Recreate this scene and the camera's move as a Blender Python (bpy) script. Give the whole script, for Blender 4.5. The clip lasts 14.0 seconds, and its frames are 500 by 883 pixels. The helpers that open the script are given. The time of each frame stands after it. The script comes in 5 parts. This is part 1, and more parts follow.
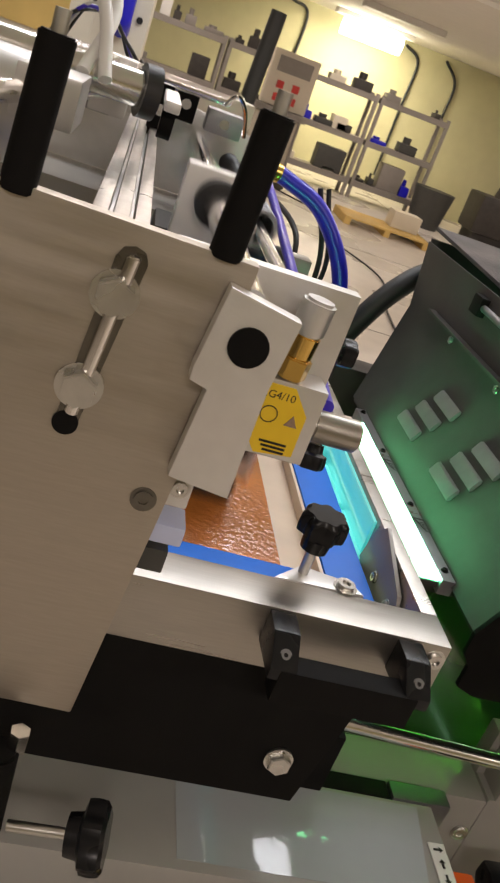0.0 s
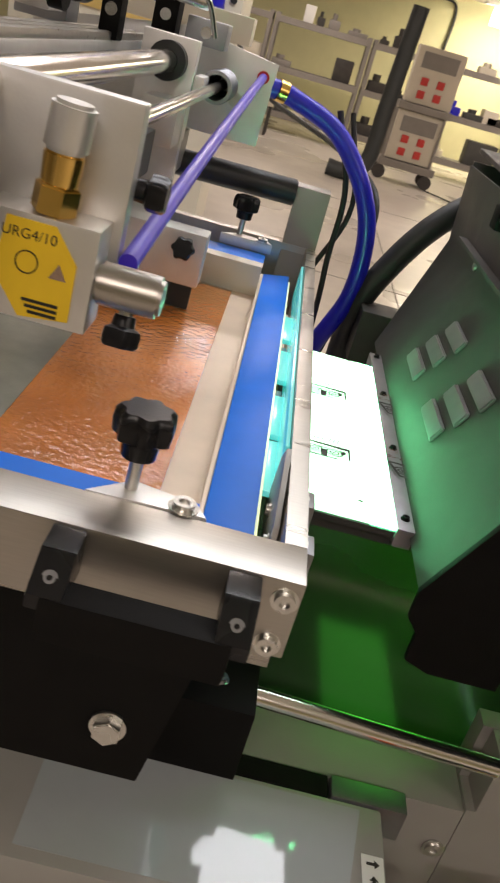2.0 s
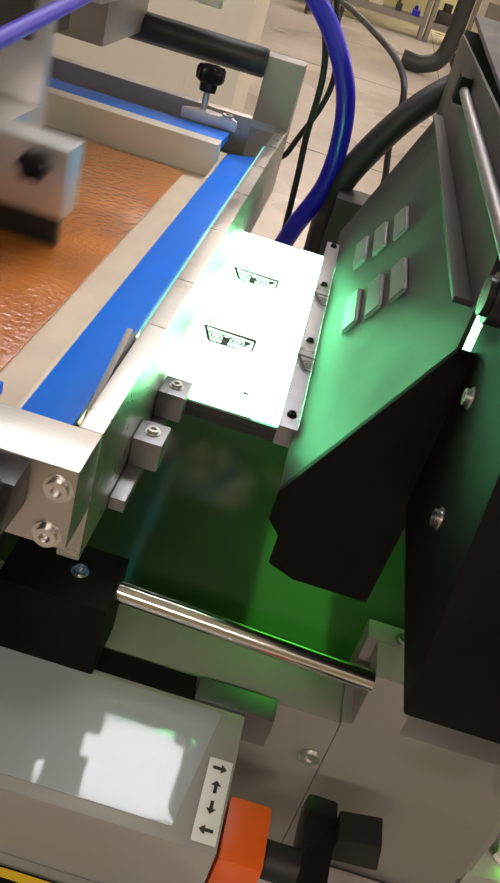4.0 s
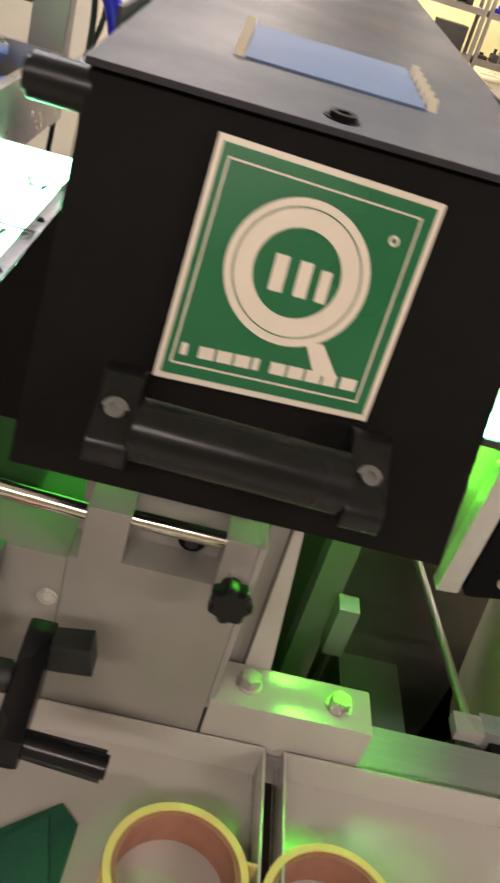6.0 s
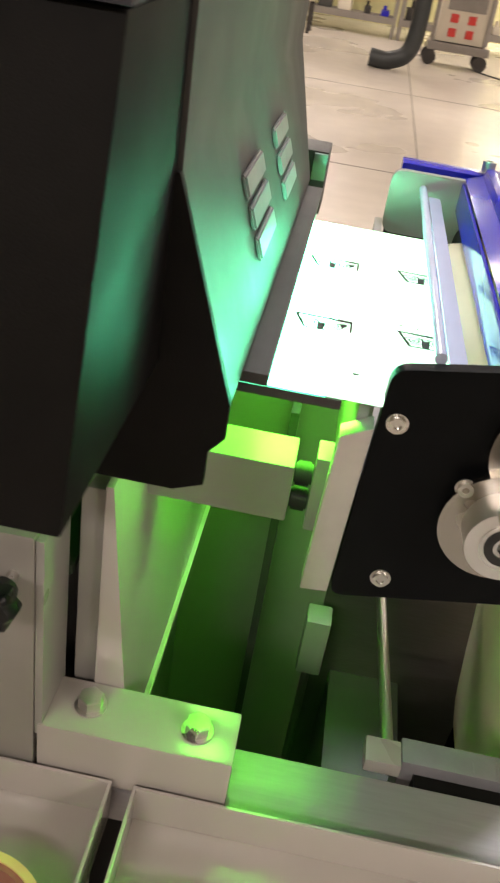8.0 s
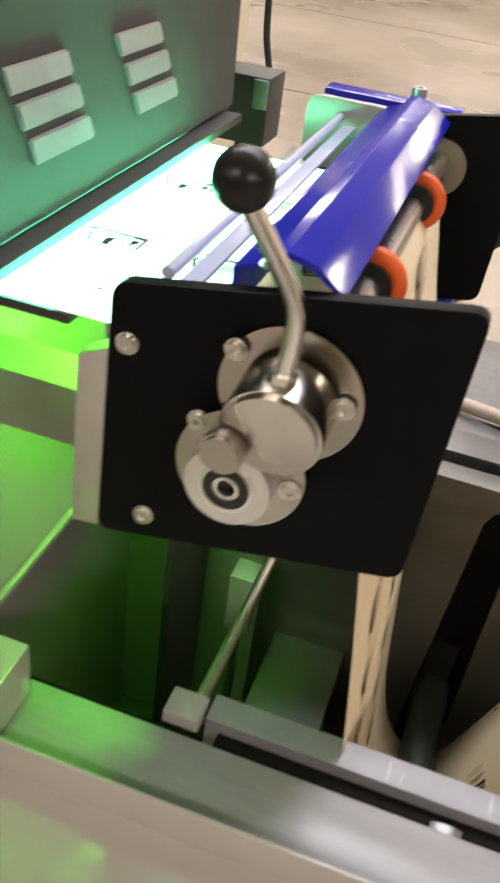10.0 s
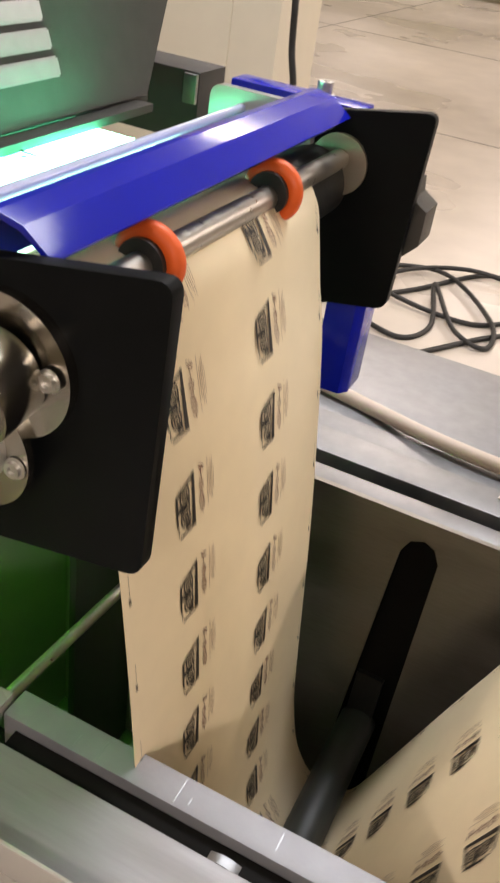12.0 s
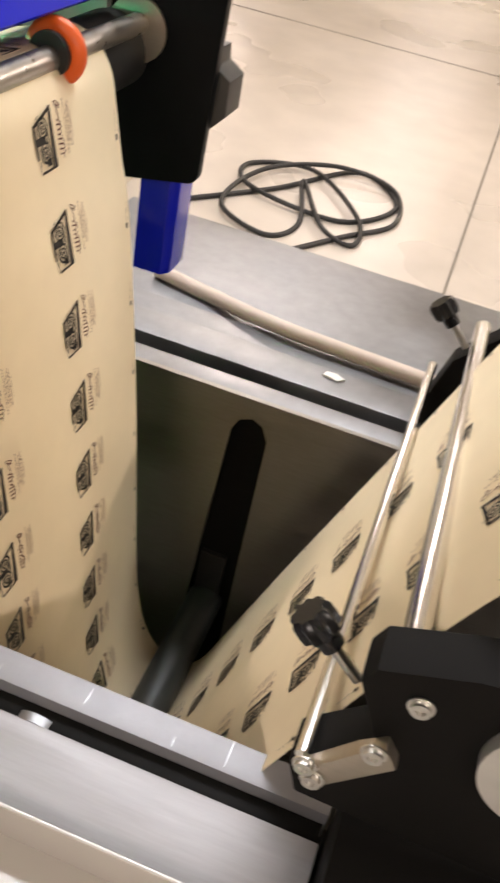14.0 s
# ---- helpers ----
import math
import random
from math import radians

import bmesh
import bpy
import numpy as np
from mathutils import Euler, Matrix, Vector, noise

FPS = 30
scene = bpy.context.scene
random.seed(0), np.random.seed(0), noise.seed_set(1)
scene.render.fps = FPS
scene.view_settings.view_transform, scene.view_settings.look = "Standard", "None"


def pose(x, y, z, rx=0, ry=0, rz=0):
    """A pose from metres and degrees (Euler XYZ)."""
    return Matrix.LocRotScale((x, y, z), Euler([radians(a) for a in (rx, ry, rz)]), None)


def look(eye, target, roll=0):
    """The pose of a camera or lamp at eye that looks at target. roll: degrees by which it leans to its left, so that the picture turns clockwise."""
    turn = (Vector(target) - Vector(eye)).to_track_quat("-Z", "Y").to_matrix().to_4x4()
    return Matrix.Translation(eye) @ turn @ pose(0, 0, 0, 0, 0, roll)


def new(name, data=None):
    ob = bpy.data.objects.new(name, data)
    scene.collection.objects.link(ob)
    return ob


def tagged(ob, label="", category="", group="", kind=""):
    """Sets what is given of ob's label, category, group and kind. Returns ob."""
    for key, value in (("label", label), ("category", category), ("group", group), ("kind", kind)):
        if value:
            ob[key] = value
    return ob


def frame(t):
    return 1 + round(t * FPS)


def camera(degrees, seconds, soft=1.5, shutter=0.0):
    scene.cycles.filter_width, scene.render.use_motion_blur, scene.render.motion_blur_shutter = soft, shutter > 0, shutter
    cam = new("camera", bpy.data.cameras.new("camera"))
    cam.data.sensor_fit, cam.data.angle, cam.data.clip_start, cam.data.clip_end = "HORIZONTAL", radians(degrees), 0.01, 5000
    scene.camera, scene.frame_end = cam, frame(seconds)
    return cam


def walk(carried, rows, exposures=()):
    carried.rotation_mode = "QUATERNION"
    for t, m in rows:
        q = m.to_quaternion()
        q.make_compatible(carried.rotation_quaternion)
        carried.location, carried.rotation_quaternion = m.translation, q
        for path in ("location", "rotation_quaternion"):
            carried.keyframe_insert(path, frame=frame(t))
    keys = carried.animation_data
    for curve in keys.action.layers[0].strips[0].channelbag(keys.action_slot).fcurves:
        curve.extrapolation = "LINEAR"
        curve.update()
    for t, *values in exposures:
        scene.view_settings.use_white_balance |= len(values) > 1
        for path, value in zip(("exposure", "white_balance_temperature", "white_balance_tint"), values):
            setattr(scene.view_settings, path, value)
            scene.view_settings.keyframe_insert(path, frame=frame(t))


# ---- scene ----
cam = camera(32.7, 14.0, 2.2, 0.5)
PATH = [
    (0, (-0.602, -0.506, 1.755), (-0.165, 1.287, 0.985), 20.8),
    (0.5, (-0.548, -0.528, 1.743), (-0.216, 1.301, 1.006), 17.0),
    (1, (-0.457, -0.483, 1.727), (-0.177, 1.354, 0.987), 17.6),
    (1.5, (-0.398, -0.441, 1.707), (-0.207, 1.387, 0.92), 17.6),
    (2, (-0.36, -0.417, 1.693), (-0.278, 1.39, 0.841), 16.2),
    (2.5, (-0.286, -0.399, 1.702), (-0.286, 1.376, 0.779), 15.9),
    (2.7, (-0.261, -0.386, 1.699), (-0.27, 1.361, 0.727), 16.1),
    (4.8, (-0.182, -0.361, 1.694), (-0.153, 1.325, 0.619), 18.5),
    (5, (-0.16, -0.374, 1.699), (-0.106, 1.32, 0.637), 18.6),
    (5.5, (-0.085, -0.428, 1.697), (0.042, 1.273, 0.654), 18.4),
    (6, (-0.023, -0.457, 1.671), (0.161, 1.245, 0.636), 17.4),
    (6.5, (0.046, -0.419, 1.663), (0.257, 1.275, 0.621), 16.8),
    (7, (0.107, -0.363, 1.667), (0.282, 1.345, 0.642), 15.3),
    (7.2, (0.125, -0.347, 1.657), (0.265, 1.369, 0.639), 14.0),
    (9.3, (0.44, -0.346, 1.597), (0.011, 1.26, 0.485), 6.0),
    (9.5, (0.459, -0.327, 1.593), (0.037, 1.268, 0.463), 6.3),
    (10, (0.5, -0.262, 1.606), (0.108, 1.33, 0.461), 8.4),
    (10.5, (0.544, -0.204, 1.62), (0.218, 1.425, 0.505), 9.5),
    (11, (0.584, -0.179, 1.618), (0.279, 1.463, 0.518), 10.0),
    (11.5, (0.65, -0.176, 1.613), (0.214, 1.436, 0.513), 10.5),
    (12, (0.698, -0.163, 1.59), (0.1, 1.382, 0.469), 8.9),
    (12.5, (0.716, -0.141, 1.558), (0.088, 1.344, 0.375), 7.5),
    (13, (0.745, -0.131, 1.545), (0.19, 1.317, 0.282), 7.7),
    (13.5, (0.761, -0.134, 1.557), (0.327, 1.33, 0.264), 9.3),
    (14, (0.781, -0.159, 1.581), (0.484, 1.374, 0.331), 12.6),
]
walk(cam, [(t, look(eye, target, roll)) for t, eye, target, roll in PATH], [(0.0, -0.75), (2.7, -0.7), (5.3, -0.28), (6.2, -0.14), (7.2, -0.22), (9.3, -0.24), (11.3, -0.33), (13.0, -0.15), (14.0, -0.12)])

# ---- world and lamps ----
world = bpy.data.worlds.new("world")
scene.world = world
world.use_nodes = True
world.node_tree.nodes["Background"].inputs[0].default_value = (1.0, 0.93, 0.82, 1)
world.node_tree.nodes["Background"].inputs[1].default_value = 0.02
scene.view_settings.exposure = 0.0


def area(name, x, y, z, sx, sy, watts, color, rx=0.0, ry=0.0):
    d = bpy.data.lights.new(name, "AREA")
    d.shape, d.size, d.size_y, d.energy, d.color = "RECTANGLE", sx, sy, watts, color
    ob = new(name, d)
    ob.matrix_world = pose(x, y, z, rx, ry, 0)
    return ob


WARM = (1.0, 0.865, 0.79)
LAMPS = [(x, y) for x in (-4.6, -0.6, 3.2, 7.0) for y in (-2.5, 4.4, 10.0, 15.5)]
for lx, ly in LAMPS:
    area("ceiling_lamp", lx, ly, 3.16, 1.4, 0.3, (112 if lx > 3 else 70) if ly < 8 else 84, WARM)
# long tube fitting above the press, and one close to the far wall
area("ceiling_lamp", 0.2, 1.5, 3.16, 2.4, 0.5, 78, (0.94, 0.94, 0.98))
area("ceiling_lamp", 3.4, 18.6, 3.1, 1.2, 0.3, 620, (1.0, 0.88, 0.68))
# unseen green lamps added below the web for light leaking from the dryer
area("green_leak_fill", 0.235, 0.40, 1.335, 0.06, 0.3, 3.0, (0.17, 1.0, 0.05))
area("green_leak_fill", -0.10, 0.40, 1.33, 0.1, 0.3, 0.16, (0.12, 1.0, 0.08))


# ---- materials ----
def mat(name, color, rough=0.5, metal=0.0, var=0.08, scale=30.0, bump=0.0, bscale=200.0, stretch=(1, 1, 1), coat=0.0, emit=None, strength=0.0, trans=0.0, spec=0.5, rvar=0.1):
    m = bpy.data.materials.new(name)
    m.use_nodes = True
    nt = m.node_tree
    b = nt.nodes["Principled BSDF"]
    b.inputs["Metallic"].default_value = metal
    b.inputs["Specular IOR Level"].default_value = spec
    b.inputs["Coat Weight"].default_value = coat
    b.inputs["Coat Roughness"].default_value = 0.15
    b.inputs["Transmission Weight"].default_value = trans
    tc = nt.nodes.new("ShaderNodeTexCoord")
    mp = nt.nodes.new("ShaderNodeMapping")
    mp.inputs["Scale"].default_value = stretch
    nt.links.new(tc.outputs["Object"], mp.inputs[0])
    n1 = nt.nodes.new("ShaderNodeTexNoise")
    n1.inputs["Scale"].default_value, n1.inputs["Detail"].default_value = scale, 6
    n2 = nt.nodes.new("ShaderNodeTexNoise")
    n2.inputs["Scale"].default_value, n2.inputs["Detail"].default_value = scale / 7, 3
    for n in (n1, n2):
        nt.links.new(mp.outputs[0], n.inputs["Vector"])
    add = nt.nodes.new("ShaderNodeMath")
    add.operation = "ADD"
    nt.links.new(n1.outputs[0], add.inputs[0])
    nt.links.new(n2.outputs[0], add.inputs[1])
    ramp = nt.nodes.new("ShaderNodeMapRange")
    ramp.inputs["From Min"].default_value, ramp.inputs["From Max"].default_value = 0.6, 1.4
    ramp.inputs["To Min"].default_value, ramp.inputs["To Max"].default_value = 1 - var, 1 + var
    nt.links.new(add.outputs[0], ramp.inputs[0])
    mul = nt.nodes.new("ShaderNodeVectorMath")
    mul.operation = "SCALE"
    mul.inputs[0].default_value = color
    nt.links.new(ramp.outputs[0], mul.inputs["Scale"])
    nt.links.new(mul.outputs[0], b.inputs["Base Color"])
    rr = nt.nodes.new("ShaderNodeMapRange")
    rr.inputs["From Min"].default_value, rr.inputs["From Max"].default_value = 0.3, 0.7
    rr.inputs["To Min"].default_value, rr.inputs["To Max"].default_value = max(0.02, rough - rvar), min(1, rough + rvar)
    nt.links.new(n2.outputs[0], rr.inputs[0])
    nt.links.new(rr.outputs[0], b.inputs["Roughness"])
    if bump:
        n3 = nt.nodes.new("ShaderNodeTexNoise")
        n3.inputs["Scale"].default_value, n3.inputs["Detail"].default_value = bscale, 4
        nt.links.new(mp.outputs[0], n3.inputs["Vector"])
        bp = nt.nodes.new("ShaderNodeBump")
        bp.inputs["Strength"].default_value, bp.inputs["Distance"].default_value = bump, 0.002
        nt.links.new(n3.outputs[0], bp.inputs["Height"])
        nt.links.new(bp.outputs[0], b.inputs["Normal"])
        if coat:
            nt.links.new(bp.outputs[0], b.inputs["Coat Normal"])
    if emit:
        b.inputs["Emission Color"].default_value = (*emit, 1)
        b.inputs["Emission Strength"].default_value = strength
    return m


STEEL = mat("brushed_steel", (0.44, 0.398, 0.335), 0.42, 0.9, 0.07, 60, 0.06, 400, (1, 1, 12))
STEELX = mat("brushed_steel_long", (0.44, 0.415, 0.375), 0.36, 0.95, 0.08, 60, 0.05, 400, (0.6, 12, 12))
ALU = mat("milled_aluminium", (0.72, 0.71, 0.69), 0.4, 0.85, 0.06, 70, 0.05, 500)
GALV = mat("galvanised", (0.33, 0.335, 0.35), 0.44, 0.9, 0.14, 45, 0.04, 300)
GALVD = mat("galvanised_dull", (0.27, 0.27, 0.28), 0.42, 0.9, 0.16, 45, 0.05, 300)
SLOTM = mat("dark_ground_steel", (0.16, 0.15, 0.13), 0.28, 1.0, 0.2, 90)
TURNED = mat("turned_steel", (0.44, 0.415, 0.37), 0.28, 1.0, 0.08, 60, 0.03, 300)
CHROME = mat("chrome", (0.8, 0.78, 0.75), 0.16, 1.0, 0.03, 40, rvar=0.05)
ZINC = mat("zinc_bolt", (0.62, 0.61, 0.58), 0.3, 1.0, 0.1, 150)
BLACK = mat("black_powder", (0.009, 0.0085, 0.008), 0.55, 0.0, 0.15, 50, 0.12, 900, spec=0.06)
ANOD = mat("black_anodised", (0.006, 0.0065, 0.007), 0.4, 0.0, 0.2, 40, 0.03, 600, spec=0.06)
HOODGREY = mat("dark_grey_coating", (0.056, 0.053, 0.05), 0.48, 0.0, 0.14, 50, 0.15, 1100, spec=0.2)
HOODTOP = mat("grey_hammered_lid", (0.034, 0.034, 0.042), 0.42, 0.0, 0.14, 60, 0.15, 1100, spec=0.25)
BLKPLAST = mat("black_plastic", (0.01, 0.01, 0.011), 0.26, 0.0, 0.2, 80, 0.05, 500, spec=0.28)
PAINT = mat("light_grey_paint", (0.33, 0.32, 0.295), 0.34, 0.0, 0.06, 25, 0.05, 700, coat=0.2)
PAINTM = mat("grey_machine_paint", (0.3, 0.285, 0.26), 0.42, 0.1, 0.06, 25, 0.06, 700, coat=0.15)
PIT = mat("pit_panel", (0.1, 0.1, 0.09), 0.45, 0.2, 0.12, 12, 0.04, 400)
PITD = mat("pit_dark_panel", (0.05, 0.05, 0.045), 0.5, 0.0, 0.15, 12)
PANM = mat("dark_glossy_pan", (0.05, 0.07, 0.045), 0.16, 0.0, 0.15, 8, 0.03, 60, coat=0.5)
BLUE = mat("blue_gloss_paint", (0.008, 0.014, 0.42), 0.12, 0.0, 0.1, 20, 0.03, 200, spec=0.35)
TAPE = mat("blue_tape", (0.008, 0.19, 0.88), 0.4, 0.0, 0.06, 40, 0.05, 150, spec=0.25)
ORANGE = mat("orange_urethane", (0.75, 0.11, 0.012), 0.42, 0.0, 0.08, 60, 0.04, 300)
PAPER = mat("cream_paper", (0.83, 0.7, 0.48), 0.6, 0.0, 0.035, 40, 0.04, 900)
TRAYM = mat("tray_enamel", (0.49, 0.46, 0.425), 0.2, 0.0, 0.07, 9, 0.02, 500, coat=0.6, rvar=0.08)
SLOTWALL = mat("dull_steel_wall", (0.3, 0.28, 0.25), 0.46, 0.9, 0.12, 40, 0.06, 400, (1, 1, 10))
RAILM = mat("satin_rail", (0.29, 0.28, 0.29), 0.45, 0.3, 0.1, 30, 0.04, 400, (1, 10, 10))
NICKED = mat("nicked_zinc_rail", (0.29, 0.29, 0.31), 0.5, 0.5, 0.14, 40, 0.08, 160)
LOUVREM = mat("bare_louvre", (0.32, 0.31, 0.33), 0.38, 0.75, 0.1, 60)
INK = mat("black_ink", (0.02, 0.016, 0.012), 0.5, 0.0, 0.5, 400)
INKPALE = mat("pale_ink", (0.3, 0.2, 0.14), 0.6, 0.0, 0.3, 400)
INKRED = mat("brown_red_ink", (0.13, 0.03, 0.022), 0.6, 0.0, 0.3, 400)
AMBER = mat("amber_emulsion", (0.56, 0.18, 0.03), 0.1, 0.0, 0.42, 16, 0.6, 150, coat=0.9)
WETMESH = mat("ink_wet_mesh", (0.33, 0.32, 0.26), 0.25, 0.1, 0.3, 20, 0.15, 300, coat=0.5)
MESH = mat("screen_mesh", (0.74, 0.6, 0.46), 0.4, 0.1, 0.1, 30, 0.1, 1500)
RAG = mat("green_cloth", (0.01, 0.09, 0.05), 0.8, 0.0, 0.2, 80, 0.3, 300)
BRASS = mat("brass", (0.75, 0.5, 0.14), 0.22, 1.0, 0.08, 80)
YELLOW = mat("yellow_label", (0.82, 0.55, 0.02), 0.4, 0.0, 0.05, 60)
WHITE = mat("white_plastic", (0.78, 0.77, 0.73), 0.4, 0.0, 0.03, 40)
SIGNGREEN = mat("sign_green", (0.01, 0.15, 0.055), 0.35, 0.0, 0.05, 60, coat=0.2)
SIGNWHITE = mat("sign_cream", (0.8, 0.72, 0.62), 0.4, 0.0, 0.05, 60)
TUBEP = mat("violet_tube", (0.05, 0.025, 0.5), 0.36, 0.0, 0.1, 60, coat=0.1)
TUBEB = mat("blue_hose", (0.014, 0.012, 0.5), 0.34, 0.0, 0.15, 40, coat=0.15)
RUBBER = mat("black_rubber", (0.015, 0.015, 0.015), 0.5, 0.0, 0.2, 90, 0.1, 300)
GREYPIPE = mat("grey_pipe", (0.026, 0.03, 0.03), 0.45, 0.0, 0.15, 40)
CORD = mat("beige_hose", (0.62, 0.5, 0.42), 0.45, 0.0, 0.08, 60)
TAPEROLL = mat("masking_tape", (0.78, 0.62, 0.24), 0.6, 0.0, 0.06, 60, 0.1, 600)
CARD = mat("cardboard", (0.33, 0.15, 0.1), 0.7, 0.0, 0.2, 60, 0.1, 300)
ORPLAST = mat("orange_plastic", (0.85, 0.13, 0.015), 0.35, 0.0, 0.04, 60)
FLOORM = mat("polished_concrete", (0.55, 0.5, 0.44), 0.32, 0.0, 0.12, 4, 0.03, 60, rvar=0.12)
JOINT = mat("floor_joint", (0.2, 0.18, 0.15), 0.7)
WALLM = mat("yellow_green_wall", (0.6, 0.57, 0.34), 0.7, 0.0, 0.06, 4, 0.04, 60)
CEILM = mat("white_ceiling", (0.72, 0.69, 0.62), 0.8, 0.0, 0.04, 6, 0.04, 60)
SHELFM = mat("grey_shelf", (0.26, 0.235, 0.21), 0.5, 0.2, 0.1, 8)
DARK = mat("dark_goods", (0.04, 0.035, 0.03), 0.6, 0.0, 0.4, 9)
WOODM = mat("pallet_wood", (0.62, 0.42, 0.13), 0.6, 0.0, 0.2, 6)
RED = mat("red_switch", (0.6, 0.04, 0.03), 0.4)
CREAM = mat("cream_enamel", (0.68, 0.62, 0.5), 0.4, 0.0, 0.05, 8)
# emission puts the dryer's light into the web surface itself
GLOW = mat("web_glow_table", (0.8, 0.85, 0.8), 0.4, 0.0, 0.02, 60, emit=(0.42, 1.0, 0.55), strength=5.0)
# stronger emitting strips by the hood, to tint its side panels green
SLIT = mat("web_glow_slit", (0.8, 0.85, 0.8), 0.4, 0.0, 0.02, 60, emit=(0.16, 1.0, 0.38), strength=46.0)
SLITOUT = mat("web_glow_exit", (0.8, 0.85, 0.8), 0.4, 0.0, 0.02, 60, emit=(0.12, 1.0, 0.48), strength=52.0)
GLOWOUT = mat("web_glow_outfeed", (0.8, 0.85, 0.8), 0.4, 0.0, 0.02, 60, emit=(0.5, 1.0, 0.6), strength=3.2)
# teal emission stands in for glow reflected beside the screen
TEAL = mat("teal_glow", (0.4, 0.75, 0.72), 0.15, 0.0, 0.08, 60, coat=0.5, emit=(0.02, 0.8, 0.78), strength=0.75)
# emission for a bright highlight line; the tape itself gives no light
EDGEGLOW = mat("tape_edge_glow", (0.8, 0.85, 0.6), 0.3, emit=(0.85, 1.0, 0.5), strength=1.2)
LAMPW = mat("lamp_diffuser", (0.9, 0.88, 0.8), 0.4, emit=(1.0, 0.9, 0.7), strength=30)
FILM = mat("clear_film", (0.4, 0.43, 0.44), 0.05, 0.0, 0.05, 30, 0.06, 60, coat=0.0, rvar=0.03, spec=0.46)
CLEARB = mat("pale_acrylic", (0.5, 0.55, 0.75), 0.15, 0.0, 0.05, 40, coat=0.4)
CLEARW = mat("pale_window", (0.12, 0.17, 0.29), 0.6, 0.0, 0.1, 30, coat=0.0, spec=0.25)


# ---- mesh helpers ----
def box(x0, x1, y0, y1, z0, z1, bevel=0.0015, bm=None):
    own = bmesh.new()
    bmesh.ops.create_cube(own, size=1)
    for v in own.verts:
        v.co = ((x0 + x1) / 2 + v.co.x * (x1 - x0), (y0 + y1) / 2 + v.co.y * (y1 - y0), (z0 + z1) / 2 + v.co.z * (z1 - z0))
    if bevel:
        bmesh.ops.bevel(own, geom=own.edges[:], offset=min(bevel, 0.4 * min(x1 - x0, y1 - y0, z1 - z0)), segments=2, affect="EDGES", profile=0.7)
    return merge(own, bm)


def merge(own, bm):
    if bm is None:
        return own
    me = bpy.data.meshes.new("tmp")
    own.to_mesh(me)
    bm.from_mesh(me)
    bpy.data.meshes.remove(me)
    own.free()
    return bm


def prism(poly, lo, hi, axis="y", bevel=0.0015, bm=None):
    """A polygon in the plane across the axis, thickened from lo to hi. axis y: (x, z); x: (y, z); z: (x, y)."""
    own = bmesh.new()
    put = {"y": lambda a, b, c: (a, c, b), "x": lambda a, b, c: (c, a, b), "z": lambda a, b, c: (a, b, c)}[axis]
    f = own.faces.new([own.verts.new(put(a, b, lo)) for a, b in poly])
    r = bmesh.ops.extrude_face_region(own, geom=[f])
    shift = Vector(put(0, 0, hi - lo))
    for v in r["geom"]:
        if isinstance(v, bmesh.types.BMVert):
            v.co += shift
    bmesh.ops.recalc_face_normals(own, faces=own.faces[:])
    if bevel:
        bmesh.ops.bevel(own, geom=own.edges[:], offset=bevel, segments=2, affect="EDGES", profile=0.7)
    return merge(own, bm)


def rounded(poly, r, steps=5):
    """The polygon with its corners rounded."""
    out = []
    n = len(poly)
    for i in range(n):
        p, q, s = (Vector((*poly[k % n], 0)) for k in (i - 1, i, i + 1))
        u, v = (p - q).normalized(), (s - q).normalized()
        cut = min(r, 0.45 * (p - q).length, 0.45 * (s - q).length)
        for k in range(steps + 1):
            t = k / steps
            w = (q + u * cut) * (1 - t) ** 2 + 2 * q * t * (1 - t) + (q + v * cut) * t * t
            out.append((w.x, w.y))
    return out


def rod(a, b, r, r2=None, n=24, bevel=0.0, bm=None):
    a, b = Vector(a), Vector(b)
    own = bmesh.new()
    bmesh.ops.create_cone(own, cap_ends=True, segments=n, radius1=r, radius2=r if r2 is None else r2, depth=(b - a).length)
    if bevel:
        bmesh.ops.bevel(own, geom=[e for e in own.edges if len(e.link_faces) == 2 and min(len(f.verts) for f in e.link_faces) != max(len(f.verts) for f in e.link_faces)], offset=bevel, segments=2, affect="EDGES")
    own.transform(Matrix.Translation((a + b) / 2) @ (b - a).to_track_quat("Z", "Y").to_matrix().to_4x4())
    return merge(own, bm)


def ring(c, axis, r, hole, depth, n=32, bm=None):
    """A flat ring or flange with a hole, from c outwards along the axis."""
    own = bmesh.new()
    loops = []
    for rad, h in ((hole, 0), (r, 0), (r, depth), (hole, depth)):
        loops.append([own.verts.new((rad * math.cos(2 * math.pi * k / n), rad * math.sin(2 * math.pi * k / n), h)) for k in range(n)])
    for i in range(4):
        p, q = loops[i], loops[(i + 1) % 4]
        for k in range(n):
            own.faces.new((p[k], p[(k + 1) % n], q[(k + 1) % n], q[k]))
    bmesh.ops.recalc_face_normals(own, faces=own.faces[:])
    own.transform(Matrix.Translation(c) @ Vector(axis).to_track_quat("Z", "Y").to_matrix().to_4x4())
    return merge(own, bm)


